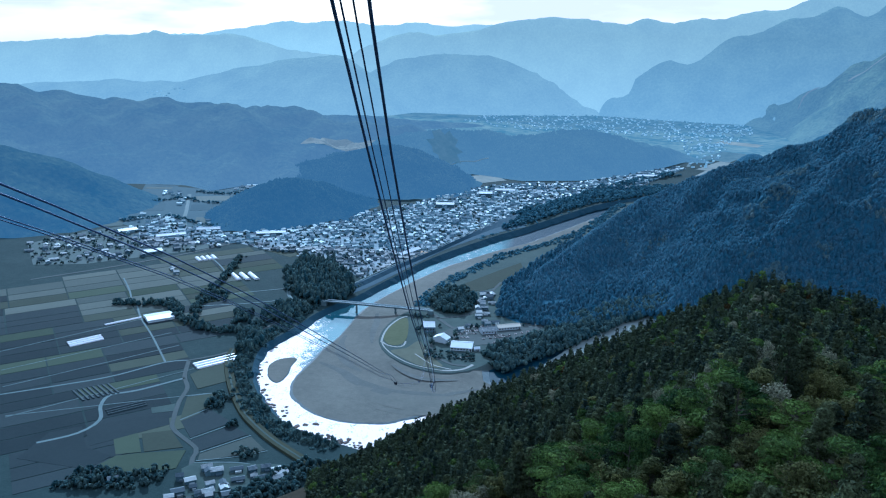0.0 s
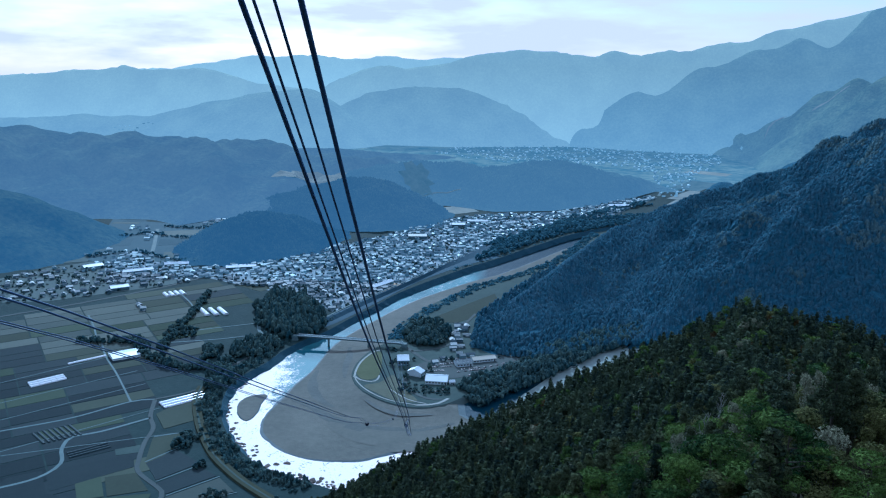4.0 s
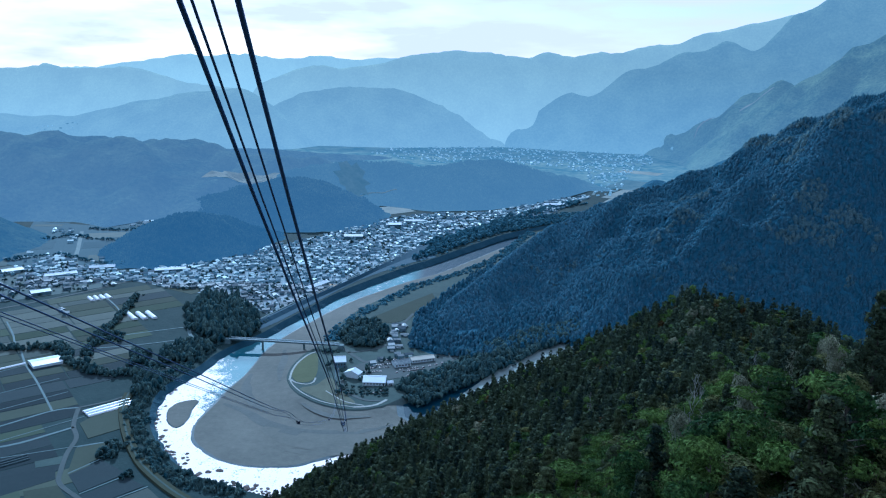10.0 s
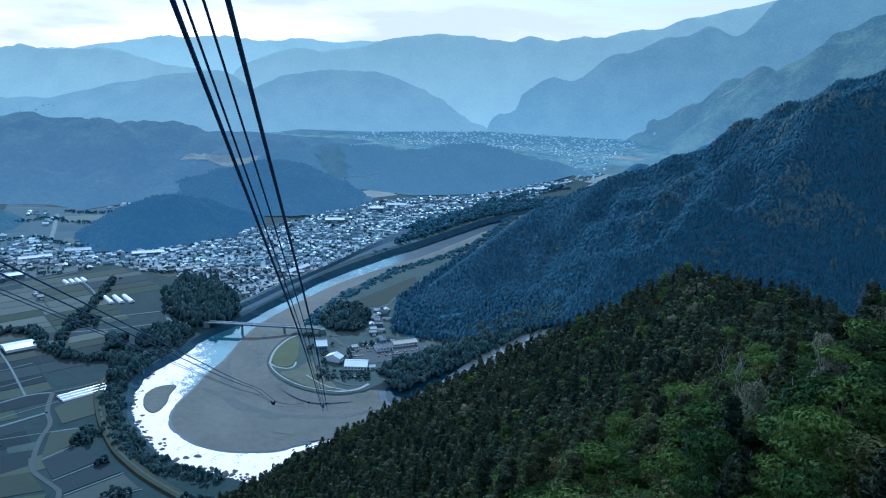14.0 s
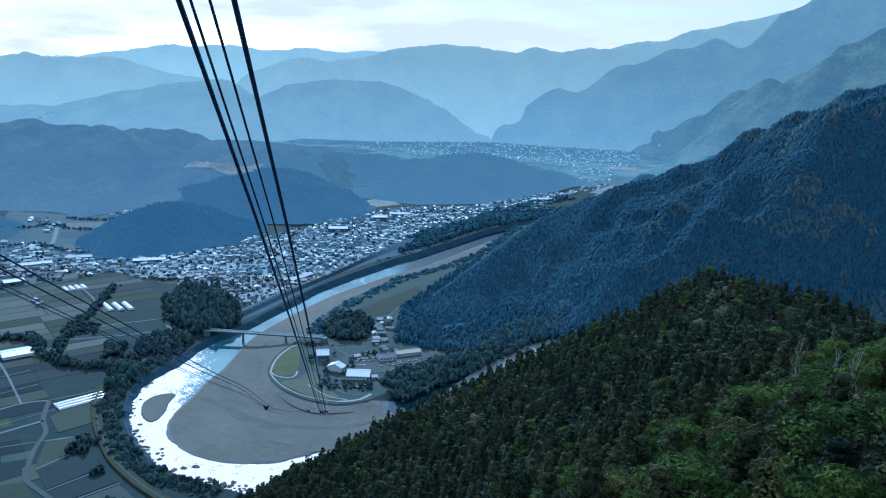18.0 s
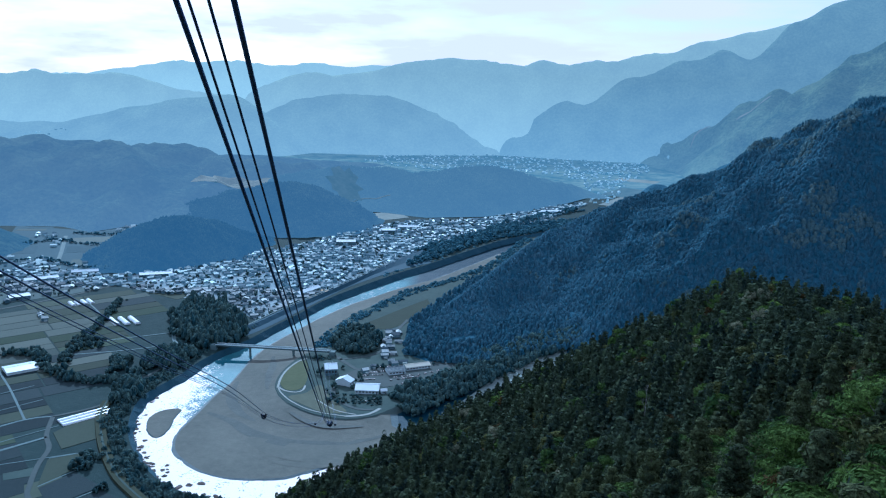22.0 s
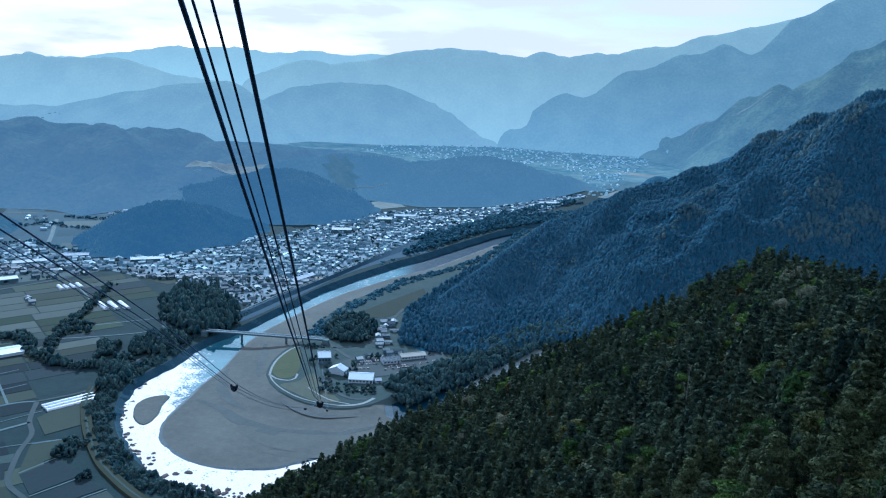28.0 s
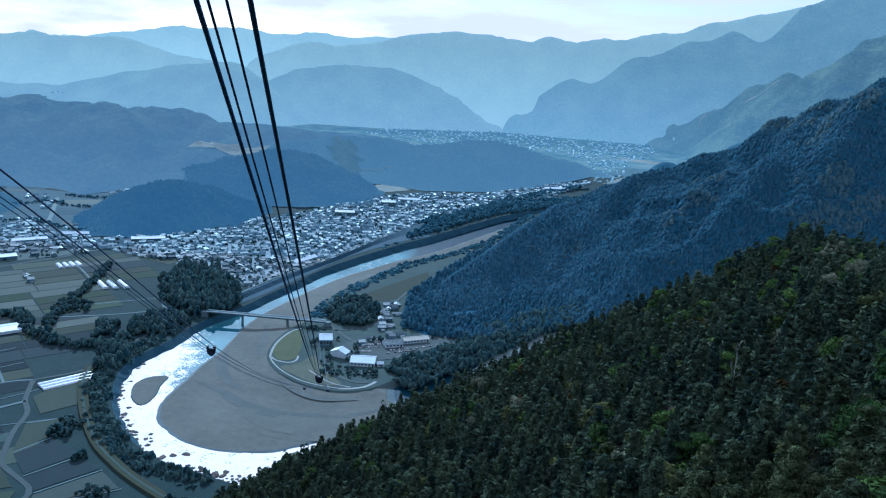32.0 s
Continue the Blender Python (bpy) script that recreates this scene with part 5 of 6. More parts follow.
# ---- the bridge ----
def bridge():
    deck = Vector((-350, 1229, 17)), Vector((-176, 1222, 14.5))
    way = (deck[1] - deck[0]).normalized()
    side = Vector((-way.y, way.x, 0))
    thing = put("road_bridge", None, label="long pale road bridge on two tall piers", category="bridge")

    def beam(name, a, b, width, height, material, drop=0.0):
        bm = bmesh.new()
        v = [bm.verts.new(p + side * s * width / 2 + Vector((0, 0, h))) for p in (a, b) for s, h in ((-1, -drop), (1, -drop), (1, -drop - height), (-1, -drop - height))]
        for f in ((0, 1, 5, 4), (1, 2, 6, 5), (2, 3, 7, 6), (3, 0, 4, 7), (3, 2, 1, 0), (4, 5, 6, 7)):
            bm.faces.new([v[i] for i in f])
        bmesh.ops.recalc_face_normals(bm, faces=bm.faces[:])
        return part(name, bm, material, thing)

    beam("deck", deck[0], deck[1], 8.0, 0.6, CONCRETE)
    for s in (-2.6, 2.6):
        beam("girder", deck[0] + side * s, deck[1] + side * s, 0.7, 1.7, CONCRETE, 0.62)
    for s in (-3.9, 3.9):
        beam("parapet", deck[0] + side * s, deck[1] + side * s, 0.25, 1.1, WHITE_WALL, -1.1)
    for k in (0.30, 0.68):
        p = deck[0].lerp(deck[1], k)
        bm = bmesh.new()
        bmesh.ops.create_cone(bm, cap_ends=True, segments=14, radius1=1.9, radius2=1.5, depth=19, matrix=Matrix.Translation((p.x, p.y, p.z - 2.4 - 9.5)) @ Matrix.Diagonal((1, 1.7, 1, 1)))
        part("pier", bm, CONCRETE, thing)
        bm = bmesh.new()
        bmesh.ops.create_cube(bm, size=1, matrix=Matrix.Translation((p.x, p.y, p.z - 3.0)) @ Matrix.Diagonal((3.4, 8, 1.3, 1)))
        bmesh.ops.bevel(bm, geom=bm.edges[:], offset=0.2, segments=2, affect="EDGES")
        part("pier_cap", bm, CONCRETE, thing)
    for p, k in ((deck[0], 1), (deck[1], -1)):
        bm = bmesh.new()
        bmesh.ops.create_cube(bm, size=1, matrix=Matrix.Translation(p + way * k * -3 + Vector((0, 0, -7.4))) @ Matrix.Diagonal((9, 9, 13.5, 1)))
        bmesh.ops.bevel(bm, geom=bm.edges[:], offset=0.2, segments=2, affect="EDGES")
        part("abutment", bm, CONCRETE, thing)


bridge()


# ---- buildings ----
def gable(name, w, d, h, rise, eave=0.7, thick=0.35):
    """The walls with their gable ends, and the roof's two thick slopes, as two bmeshes; the ridge runs along x."""
    bm = bmesh.new()
    v = [bm.verts.new(p) for p in ((-w / 2, -d / 2, 0), (w / 2, -d / 2, 0), (w / 2, d / 2, 0), (-w / 2, d / 2, 0), (-w / 2, -d / 2, h), (w / 2, -d / 2, h), (w / 2, d / 2, h), (-w / 2, d / 2, h), (-w / 2, 0, h + rise), (w / 2, 0, h + rise))]
    for f in ((0, 1, 5, 4), (1, 2, 6, 9, 5), (2, 3, 7, 6), (3, 0, 4, 8, 7)):
        bm.faces.new([v[i] for i in f])
    rf = bmesh.new()
    k = rise / (d / 2)
    x, y, low = w / 2 + eave, d / 2 + eave, h - eave * k
    a = [rf.verts.new(p) for p in ((-x, -y, low + 0.1), (x, -y, low + 0.1), (x, 0, h + rise + 0.1), (-x, 0, h + rise + 0.1), (x, y, low + 0.1), (-x, y, low + 0.1))]
    b = [rf.verts.new(p.co + Vector((0, 0, thick))) for p in a]
    for f in ((0, 1, 2, 3), (3, 2, 4, 5)):
        rf.faces.new([b[i] for i in f])
        rf.faces.new([a[i] for i in f[::-1]])
    for i, j in ((0, 1), (1, 2), (2, 4), (4, 5), (5, 3), (3, 0)):
        rf.faces.new((a[i], a[j], b[j], b[i]))
    bmesh.ops.recalc_face_normals(rf, faces=rf.faces[:])
    return bm, rf


def box(size, at=(0, 0, 0), bevel=0.0):
    bm = bmesh.new()
    bmesh.ops.create_cube(bm, size=1, matrix=Matrix.Translation(at) @ Matrix.Diagonal((*size, 1)))
    if bevel:
        bmesh.ops.bevel(bm, geom=bm.edges[:], offset=bevel, segments=2, affect="EDGES")
    return bm


def big_building(name, x, y, z, w, d, h, rise, turn, roof, wall, label, windows=0, category="building"):
    thing = put(name, None, label=label, category=category)
    thing.location, thing.rotation_euler[2] = (x, y, z), radians(turn)
    walls, top = gable(name, w, d, h, rise)
    part("wall", walls, wall, thing)
    part("roof", top, roof, thing)
    part("ridge_cap", box((w + 1.6, 0.8, 0.35), (0, 0, h + rise + 0.5), 0.1), roof, thing)
    for k in range(windows):
        u = -w / 2 + w * (k + 0.5) / windows
        win = part("window", box((w / windows * 0.6, 0.16, h * 0.36), (u, -d / 2 - 0.06, h * 0.55)), GLASSY, thing)
        part("frame", box((w / windows * 0.66, 0.1, 0.14), (u, -d / 2 - 0.12, h * 0.55 - h * 0.19)), WHITE_WALL, win)
    if windows:
        part("door", box((1.8, 0.16, min(2.2, h * 0.8)), (w / 2 - 2.2, -d / 2 - 0.07, min(1.1, h * 0.4))), GLASSY, thing)
    return thing


big_building("ropeway_station", -106, 1086, 7.2, 31, 26, 5.0, 4.2, 0, WHITE_ROOF, WHITE_WALL, "wide station hall with a pale sheet roof", 7)
big_building("tower_house", -165, 1150, 7.2, 17, 24, 9.0, 4.5, 12, WHITE_ROOF, PLASTER, "tall dark-walled house with a pale roof beside the lawn", 4)
big_building("gable_house", -139, 1106, 7.2, 13, 22, 6.5, 4.5, 70, WHITE_ROOF, WHITE_WALL, "white house with a steep pale roof", 3)
big_building("shop_building", -74, 1158, 7.2, 24, 18, 5.0, 3.5, 22, ROOF_TILE, WHITE_WALL, "shop with a grey tiled roof beside the car park", 5)
big_building("long_shop", -44, 1180, 7.2, 37, 14, 4.5, 2.6, 24, surface("cream_sheet_roof", (0.42, 0.46, 0.4), (0.53, 0.57, 0.5), scale=4.0, rough=0.5, large=10.0), WHITE_WALL, "long shop with a cream roof beside the car park", 8)
big_building("small_shed", -84, 1080, 7.2, 8, 7, 3.5, 1.6, 15, WHITE_ROOF, WHITE_WALL, "small shed beside the station hall", 1)
big_building("field_shed", -590, 1117, 8.2, 40, 30, 4.0, 2.4, 40, WHITE_ROOF, WHITE_WALL, "large farm shed with a white roof in the fields", 0, "shed")
for x, y, w, d, h, turn, roof, label in ((-163, 2180, 34, 24, 9, 10, WHITE_ROOF, "large hall with a white roof in the town"), (306, 2575, 62, 24, 7, 12, WHITE_ROOF, "long hall with a white roof"), (-590, 1655, 62, 16, 6, 22, WHITE_ROOF, "long low factory with a pale roof"),
                                         (-268, 1562, 64, 13, 7, 62, WHITE_ROOF, "long school building by the flood bank"), (-254, 2025, 46, 30, 8, 8, ROOF_TILE, "gymnasium with a broad grey roof"), (-114, 2245, 56, 18, 7, 6, WHITE_ROOF, "long hall with a pale roof"),
                                         (370, 3130, 60, 30, 8, 10, WHITE_ROOF, "white-roofed hall in the far fields"), (-770, 1465, 34, 20, 6, 40, WHITE_ROOF, "workshop with a white roof"), (-705, 1770, 60, 20, 6, 20, ROOF_TILE, "farm hall with a greenish roof"), (-735, 1660, 50, 14, 5, 20, WHITE_ROOF, "long store with a white roof"),
                                         (-900, 1610, 40, 22, 6, 45, WHITE_ROOF, "hall with a white roof at the foot of the hill"), (-790, 1590, 60, 16, 6, 35, WHITE_ROOF, "long store with a pale roof")):
    big_building("town_hall_block", x, y, float(floor_z(x, y)), w, d, h, 3.0, turn, roof, PLASTER, label, 0)


# the plain at the head of the valley, its haze put in as glow
HAZY_PLAIN = surface("hazed_far_fields", (0.012, 0.03, 0.03), (0.12, 0.135, 0.09), scale=30.0, rough=1.0, large=120.0, spread=0.12, spec=0.0, glow=(0.092, 0.172, 0.225))
# the far houses glow as well, in place of haze
HAZY_HOUSES = surface("hazed_far_houses", (0.04, 0.05, 0.06), (0.42, 0.50, 0.48), scale=8.0, rough=0.6, vary="island", spread=0.16, glow=(0.10, 0.18, 0.225))
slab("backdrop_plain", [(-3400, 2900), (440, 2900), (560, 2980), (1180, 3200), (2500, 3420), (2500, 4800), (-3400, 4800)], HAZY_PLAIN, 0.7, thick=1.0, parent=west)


def houses():
    """Houses of the town: the nearest are things of their own, those farther up the valley one fabric of roofs and walls."""
    rng = random.Random(31)
    kinds = []
    for w, d, h, rise in ((11, 8, 4.6, 1.7), (13, 9, 4.8, 1.9), (9, 7, 3.0, 1.4), (16, 8, 3.0, 1.5), (10, 10, 5.0, 2.0)):
        walls, top = gable("house", w, d, h, rise)
        made = []
        for name, bm, material in (("wall", walls, PLASTER), ("roof", top, ROOF_TILE)):
            me = bpy.data.meshes.new(name)
            bm.to_mesh(me)
            bm.free()
            me.materials.append(material)
            made.append(me)
        lean = box((w * 0.5, 3.4, 2.4), (w * 0.1, -d / 2 - 1.6, 1.2), 0.1)
        me = bpy.data.meshes.new("porch")
        lean.to_mesh(me)
        lean.free()
        me.materials.append(ROOF_TILE)
        made.append(me)
        kinds.append(made)
    spots = []

    def scatter(outline, step, fill, turn, jitter=0.32):
        xs, ys = [p[0] for p in outline], [p[1] for p in outline]
        m = Matrix.Rotation(radians(turn), 2)
        mid = Vector(((min(xs) + max(xs)) / 2, (min(ys) + max(ys)) / 2))
        n = int(max(max(xs) - min(xs), max(ys) - min(ys)) / step) + 2
        for i in range(-n, n):
            for j in range(-n, n):
                p = mid + m @ Vector((i * step * 1.12 + rng.uniform(-1, 1) * step * jitter, j * step + rng.uniform(-1, 1) * step * jitter))
                if rng.random() < fill * (0.75 + 0.5 * float(wobble(p.x, p.y, 60, 2.0))) and inside(p.x, p.y, outline):
                    spots.append((p.x, p.y, turn + rng.choice((0, 0, 0, 90)) + rng.uniform(-6, 6)))

    scatter(TOWN, 11.8, 0.9, 28)
    scatter(TOWN_WEST, 17, 0.55, 40)
    scatter([(-990, 1700), (-880, 1690), (-850, 1790), (-950, 1820)], 18, 0.5, 20)
    scatter([(-765, 1960), (-690, 1960), (-660, 2060), (-740, 2090)], 15, 0.95, 20)
    scatter([(-790, 1890), (-740, 1890), (-730, 1950), (-790, 1950)], 15, 0.8, 20)
    scatter([(-730, 1790), (-690, 1790), (-690, 1850), (-735, 1850)], 15, 0.6, 20)
    scatter([(-870, 2080), (-800, 2090), (-790, 2165), (-850, 2165)], 15, 0.7, 20)
    scatter([(-1010, 1985), (-955, 1985), (-955, 2045), (-1010, 2045)], 15, 0.7, 20)
    scatter([(-960, 1880), (-900, 1880), (-900, 1950), (-960, 1950)], 16, 0.7, 20)
    scatter([(-830, 1700), (-740, 1690), (-740, 1760), (-820, 1770)], 17, 0.5, 20)
    scatter([(-96, 1215), (-76, 1235), (-70, 1340), (-96, 1362), (-110, 1270)], 13, 0.9, 10)
    scatter([(-130, 1150), (-95, 1160), (-60, 1205), (-110, 1200)], 14, 0.8, 20)
    scatter([(-360, 630), (-350, 700), (-252, 706), (-250, 684), (-300, 636)], 12.5, 0.9, 30)
    scatter([(-440, 640), (-400, 645), (-395, 672), (-435, 672)], 15, 0.6, 30)
    scatter([(-455, 1215), (-430, 1150), (-400, 1170), (-430, 1250)], 16, 0.6, 30)
    scatter([(-690, 1340), (-650, 1340), (-660, 1380), (-700, 1375)], 18, 0.7, 30)
    last = len(spots)
    scatter([(-420, 3900), (-300, 3740), (-98, 3600), (154, 3640), (420, 3560), (560, 3330), (700, 3360), (900, 3800), (960, 4300), (800, 4400), (300, 4330), (-250, 4330)], 19, 0.42, 10)
    scatter([(440, 2790), (480, 2940), (500, 3160), (540, 3420), (700, 3380), (660, 3200), (600, 3000), (520, 2800)], 21, 0.6, 20)
    scatter([(330, 2980), (450, 2960), (470, 3180), (380, 3200)], 22, 0.35, 20)
    hazy, spots = spots[last:], spots[:last]
    side = [(-2110 + 14 * k + rng.uniform(-8, 8), 4150 + rng.uniform(-26, 26), 20 * k) for k in range(16)]
    spots.sort(key=lambda s: s[1])
    near, far = spots[:300], spots[300:]
    for x, y, turn in near:
        house = put("house", None, label=rng.choice(("two-storey house with a grey tiled roof", "plastered house with a glazed tile roof", "low house with a pale roof")), category="house", group="houses of the valley")
        house.location, house.rotation_euler[2] = (x, y, 7.2 if x > -240 and y < 1370 else float(floor_z(x, y))), radians(turn)
        k = rng.choice(kinds)
        s = rng.uniform(0.68, 1.02)
        house.scale = (s, s, rng.uniform(0.9, 1.1))
        for name, me in zip(("wall", "roof", "porch"), k):
            put(name, me, house)
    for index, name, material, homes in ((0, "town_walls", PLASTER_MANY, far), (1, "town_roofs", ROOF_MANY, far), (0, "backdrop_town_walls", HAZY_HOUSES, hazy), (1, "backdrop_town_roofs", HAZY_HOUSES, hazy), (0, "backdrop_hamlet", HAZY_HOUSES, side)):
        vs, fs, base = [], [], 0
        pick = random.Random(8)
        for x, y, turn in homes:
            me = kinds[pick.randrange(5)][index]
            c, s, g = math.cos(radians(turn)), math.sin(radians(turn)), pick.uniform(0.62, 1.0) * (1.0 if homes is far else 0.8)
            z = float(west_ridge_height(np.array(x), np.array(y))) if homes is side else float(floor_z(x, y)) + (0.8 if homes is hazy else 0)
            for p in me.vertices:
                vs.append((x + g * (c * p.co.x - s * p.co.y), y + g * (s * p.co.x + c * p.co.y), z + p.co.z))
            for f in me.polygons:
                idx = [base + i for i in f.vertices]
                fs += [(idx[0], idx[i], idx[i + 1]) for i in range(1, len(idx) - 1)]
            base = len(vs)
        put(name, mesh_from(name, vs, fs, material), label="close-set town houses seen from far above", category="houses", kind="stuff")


houses()


def tunnel(x, y, z, length, radius, turn, label="long white vinyl crop tunnel", name="crop_tunnel", cover=None):
    """A half-round tunnel of white vinyl with hoops."""
    thing = put(name, None, label=label, category="greenhouse", group="crop tunnels")
    thing.location, thing.rotation_euler[2] = (x, y, z), radians(turn)
    bm = bmesh.new()
    rows = []
    for u in (-length / 2, length / 2):
        rows.append([bm.verts.new((u, radius * math.cos(math.pi * k / 10), radius * 0.85 * math.sin(math.pi * k / 10))) for k in range(11)])
    for k in range(10):
        bm.faces.new((rows[0][k], rows[1][k], rows[1][k + 1], rows[0][k + 1]))
    bm.faces.new(rows[0])
    bm.faces.new(rows[1][::-1])
    bmesh.ops.recalc_face_normals(bm, faces=bm.faces[:])
    part("cover", bm, cover or VINYL, thing)
    for j in range(max(3, int(length / 8))):
        u = -length / 2 + length * (j + 0.5) / max(3, int(length / 8))
        bm = bmesh.new()
        for k in range(8):
            a, b = math.pi * k / 8, math.pi * (k + 1) / 8
            limb(bm, (u, radius * 1.02 * math.cos(a), radius * 0.87 * math.sin(a)), (u, radius * 1.02 * math.cos(b), radius * 0.87 * math.sin(b)), 0.06, 0.06, 4)
        part("hoop", bm, CONCRETE, thing)
    return thing


for k in range(3):
    tunnel(-441 + k * 5.6, 974 - k * 6.0, 8.4, 60, 2.7, 46)
    tunnel(-655 + k * 5.5, 1012 - k * 6.0, 8.4, 48, 2.4, 49)
    tunnel(-552 + k * 15, 1346 + k * 5, 9.2, 42, 4.6, -52, "wide white greenhouse in the fields", "greenhouse")
tunnel(-637, 1093, 8.4, 56, 2.2, 48)
for k in range(4):
    tunnel(-664 + k * 8, 1441 + k * 6.5, 9.6, 26, 3.8, -50, "white greenhouse beside a farm lane", "greenhouse")
for k in range(8):
    tunnel(-560 + k * 4.4, 834 + k * 4.0, 8.3, 36, 1.6, -40, "low crop tunnel under dark netting", cover=NET)
for k in range(3):
    tunnel(-490 + k * 4, 818 - k * 4.5, 8.3, 46, 1.7, 44, "low crop tunnel under dark netting", cover=NET)


# ---- cars in the car park ----
def cars():
    bm = box((4.1, 1.65, 0.62), (0, 0, 0.62), 0.14)
    body = bpy.data.meshes.new("body")
    bm.to_mesh(body)
    bm.free()
    body.materials.append(CAR_PAINT)
    bm = bmesh.new()
    v = [bm.verts.new(p) for p in ((-1.5, -0.72, 0.9), (1.1, -0.72, 0.9), (1.1, 0.72, 0.9), (-1.5, 0.72, 0.9), (-1.15, -0.6, 1.45), (0.45, -0.6, 1.45), (0.45, 0.6, 1.45), (-1.15, 0.6, 1.45))]
    for f in ((4, 5, 6, 7), (0, 1, 5, 4), (1, 2, 6, 5), (2, 3, 7, 6), (3, 0, 4, 7)):
        bm.faces.new([v[i] for i in f])
    cabin = bpy.data.meshes.new("cabin")
    bm.to_mesh(cabin)
    bm.free()
    cabin.materials.append(GLASSY)
    bm = bmesh.new()
    bmesh.ops.create_cone(bm, cap_ends=True, segments=12, radius1=0.31, radius2=0.31, depth=0.22, matrix=Matrix.Rotation(radians(90), 4, "X"))
    wheel = bpy.data.meshes.new("wheel")
    bm.to_mesh(wheel)
    bm.free()
    wheel.materials.append(RUBBER)
    roof = box((1.5, 1.16, 0.06), (-0.35, 0, 1.48), 0.02)
    lid = bpy.data.meshes.new("car_roof")
    roof.to_mesh(lid)
    roof.free()
    lid.materials.append(CAR_PAINT)
    rng = random.Random(6)
    rows = [(-118 + k * 3.3, 1140 + k * 0.9, 100) for k in range(9)] + [(-78 + k * 3.4, 1126 + k * 1.6, 25) for k in range(12)] + [(-74 + k * 3.6, 1137 + k * 1.7, 110) for k in range(8)] + [(-112 + k * 5, 1126 + k, 15) for k in range(4)] + [(-40 + k * 9, 1150 + k * 7, 40) for k in range(4)] + [(-100, 1050, 30), (-94, 1054, 30), (-104, 1046, 40)] + [(-110 + k * 3.2, 1152 + k * 1.4, 100) for k in range(10)] + [(-64 + k * 3.3, 1112 + k * 2.6, 20) for k in range(8)] + [(-96 + k * 4, 1176 + k, 12) for k in range(6)]
    for x, y, turn in rows:
        if rng.random() < 0.2:
            continue
        car = put("car", None, label=rng.choice(("small car parked in the car park", "car parked beside the shops")), category="car", group="cars in the car park")
        car.location, car.rotation_euler[2] = (x, y, 7.3), radians(turn + rng.uniform(-4, 4))
        for name, me in (("body", body), ("cabin", cabin), ("roof", lid)):
            put(name, me, car)
        for wx in (-1.25, 1.25):
            for wy in (-0.74, 0.74):
                w = put("wheel", wheel, car)
                w.location = (wx, wy, 0.31)


cars()


# ---- groves, hedges and rocks in the valley ----
def lump(rng, cx, cy, cz, r):
    """A ragged clump of foliage: a small closed shell with uneven corners."""
    g = (1 + 5 ** 0.5) / 2
    raw = [(-1, g, 0), (1, g, 0), (-1, -g, 0), (1, -g, 0), (0, -1, g), (0, 1, g), (0, -1, -g), (0, 1, -g), (g, 0, -1), (g, 0, 1), (-g, 0, -1), (-g, 0, 1)]
    v = []
    for p in raw:
        k = r * rng.uniform(0.6, 1.3) / 1.9
        v.append((cx + p[0] * k, cy + p[1] * k, cz + p[2] * k * 0.75))
    f = [(0, 11, 5), (0, 5, 1), (0, 1, 7), (0, 7, 10), (0, 10, 11), (1, 5, 9), (5, 11, 4), (11, 10, 2), (10, 7, 6), (7, 1, 8), (3, 9, 4), (3, 4, 2), (3, 2, 6), (3, 6, 8), (3, 8, 9), (4, 9, 5), (2, 4, 11), (6, 2, 10), (8, 6, 7), (9, 8, 1)]
    return v, f


def grove_crown(seed):
    """A round tree's crown, out of clumps that overlap, the highest in the middle."""
    rng = random.Random(seed)
    v, f = [], []
    for k in range(6):
        a, r = rng.uniform(0, 6.28), 0.75 * (k / 5) ** 0.5
        lv, lf = lump(rng, r * math.cos(a), r * math.sin(a), 0.74 - 0.42 * r * rng.uniform(0.6, 1.4), rng.uniform(0.34, 0.56))
        f += [tuple(i + len(v) for i in q) for q in lf]
        v += lv
    return np.array(v), np.array(f)


def grove(name, spots, height, width, label, material=None, seed=1):
    rng = np.random.RandomState(seed)
    p = np.array(spots)
    n = len(p)
    tall = rng.uniform(0.35, 1.15, n) + 0.35 * (rng.uniform(0, 1, n) > 0.85)
    return strew(name, grove_crown(seed), p, height * tall, rng.uniform(0, 6.28, n), width * (0.45 + 0.55 * tall) * rng.uniform(0.7, 1.3, n), material or GROVE, label, "trees", True)


def fill(outline, step, seed, z=None):
    rng = random.Random(seed)
    xs, ys = [p[0] for p in outline], [p[1] for p in outline]
    rows = []
    for x in np.arange(min(xs), max(xs), step):
        for y in np.arange(min(ys), max(ys), step):
            q = x + rng.uniform(-0.45, 0.45) * step, y + rng.uniform(-0.45, 0.45) * step
            if inside(*q, outline):
                rows.append((*q, (float(floor_z(*q)) if z is None else z) - 0.5))
    return rows


def along(points, step, spread, seed, z=None, off=0.0):
    rng = random.Random(seed)
    line = smooth_line(points, step)
    d = np.gradient(line, axis=0)
    rows = []
    for (x, y), (dx, dy) in zip(line, d):
        k = math.hypot(dx, dy) + 1e-6
        s = off + rng.uniform(-spread, spread)
        q = x - dy / k * s + rng.uniform(-2, 2), y + dx / k * s + rng.uniform(-2, 2)
        rows.append((*q, (float(floor_z(*q)) if z is None else z) - 0.5))
    return rows


grove("wooded_knoll", fill([(-438, 1295), (-470, 1385), (-459, 1480), (-405, 1462), (-365, 1415), (-330, 1340), (-318, 1262), (-367, 1216)], 8.0, 1), 19, 7.0, "dark clump of tall trees by the bridge", seed=1)
wood("wooded_knoll", fill([(-432, 1300), (-462, 1385), (-452, 1470), (-405, 1455), (-370, 1410), (-338, 1340), (-328, 1270), (-367, 1226)], 11, 71), 23, 4.6, GROVE, "tall cedars rising from the clump by the bridge", True, 21)
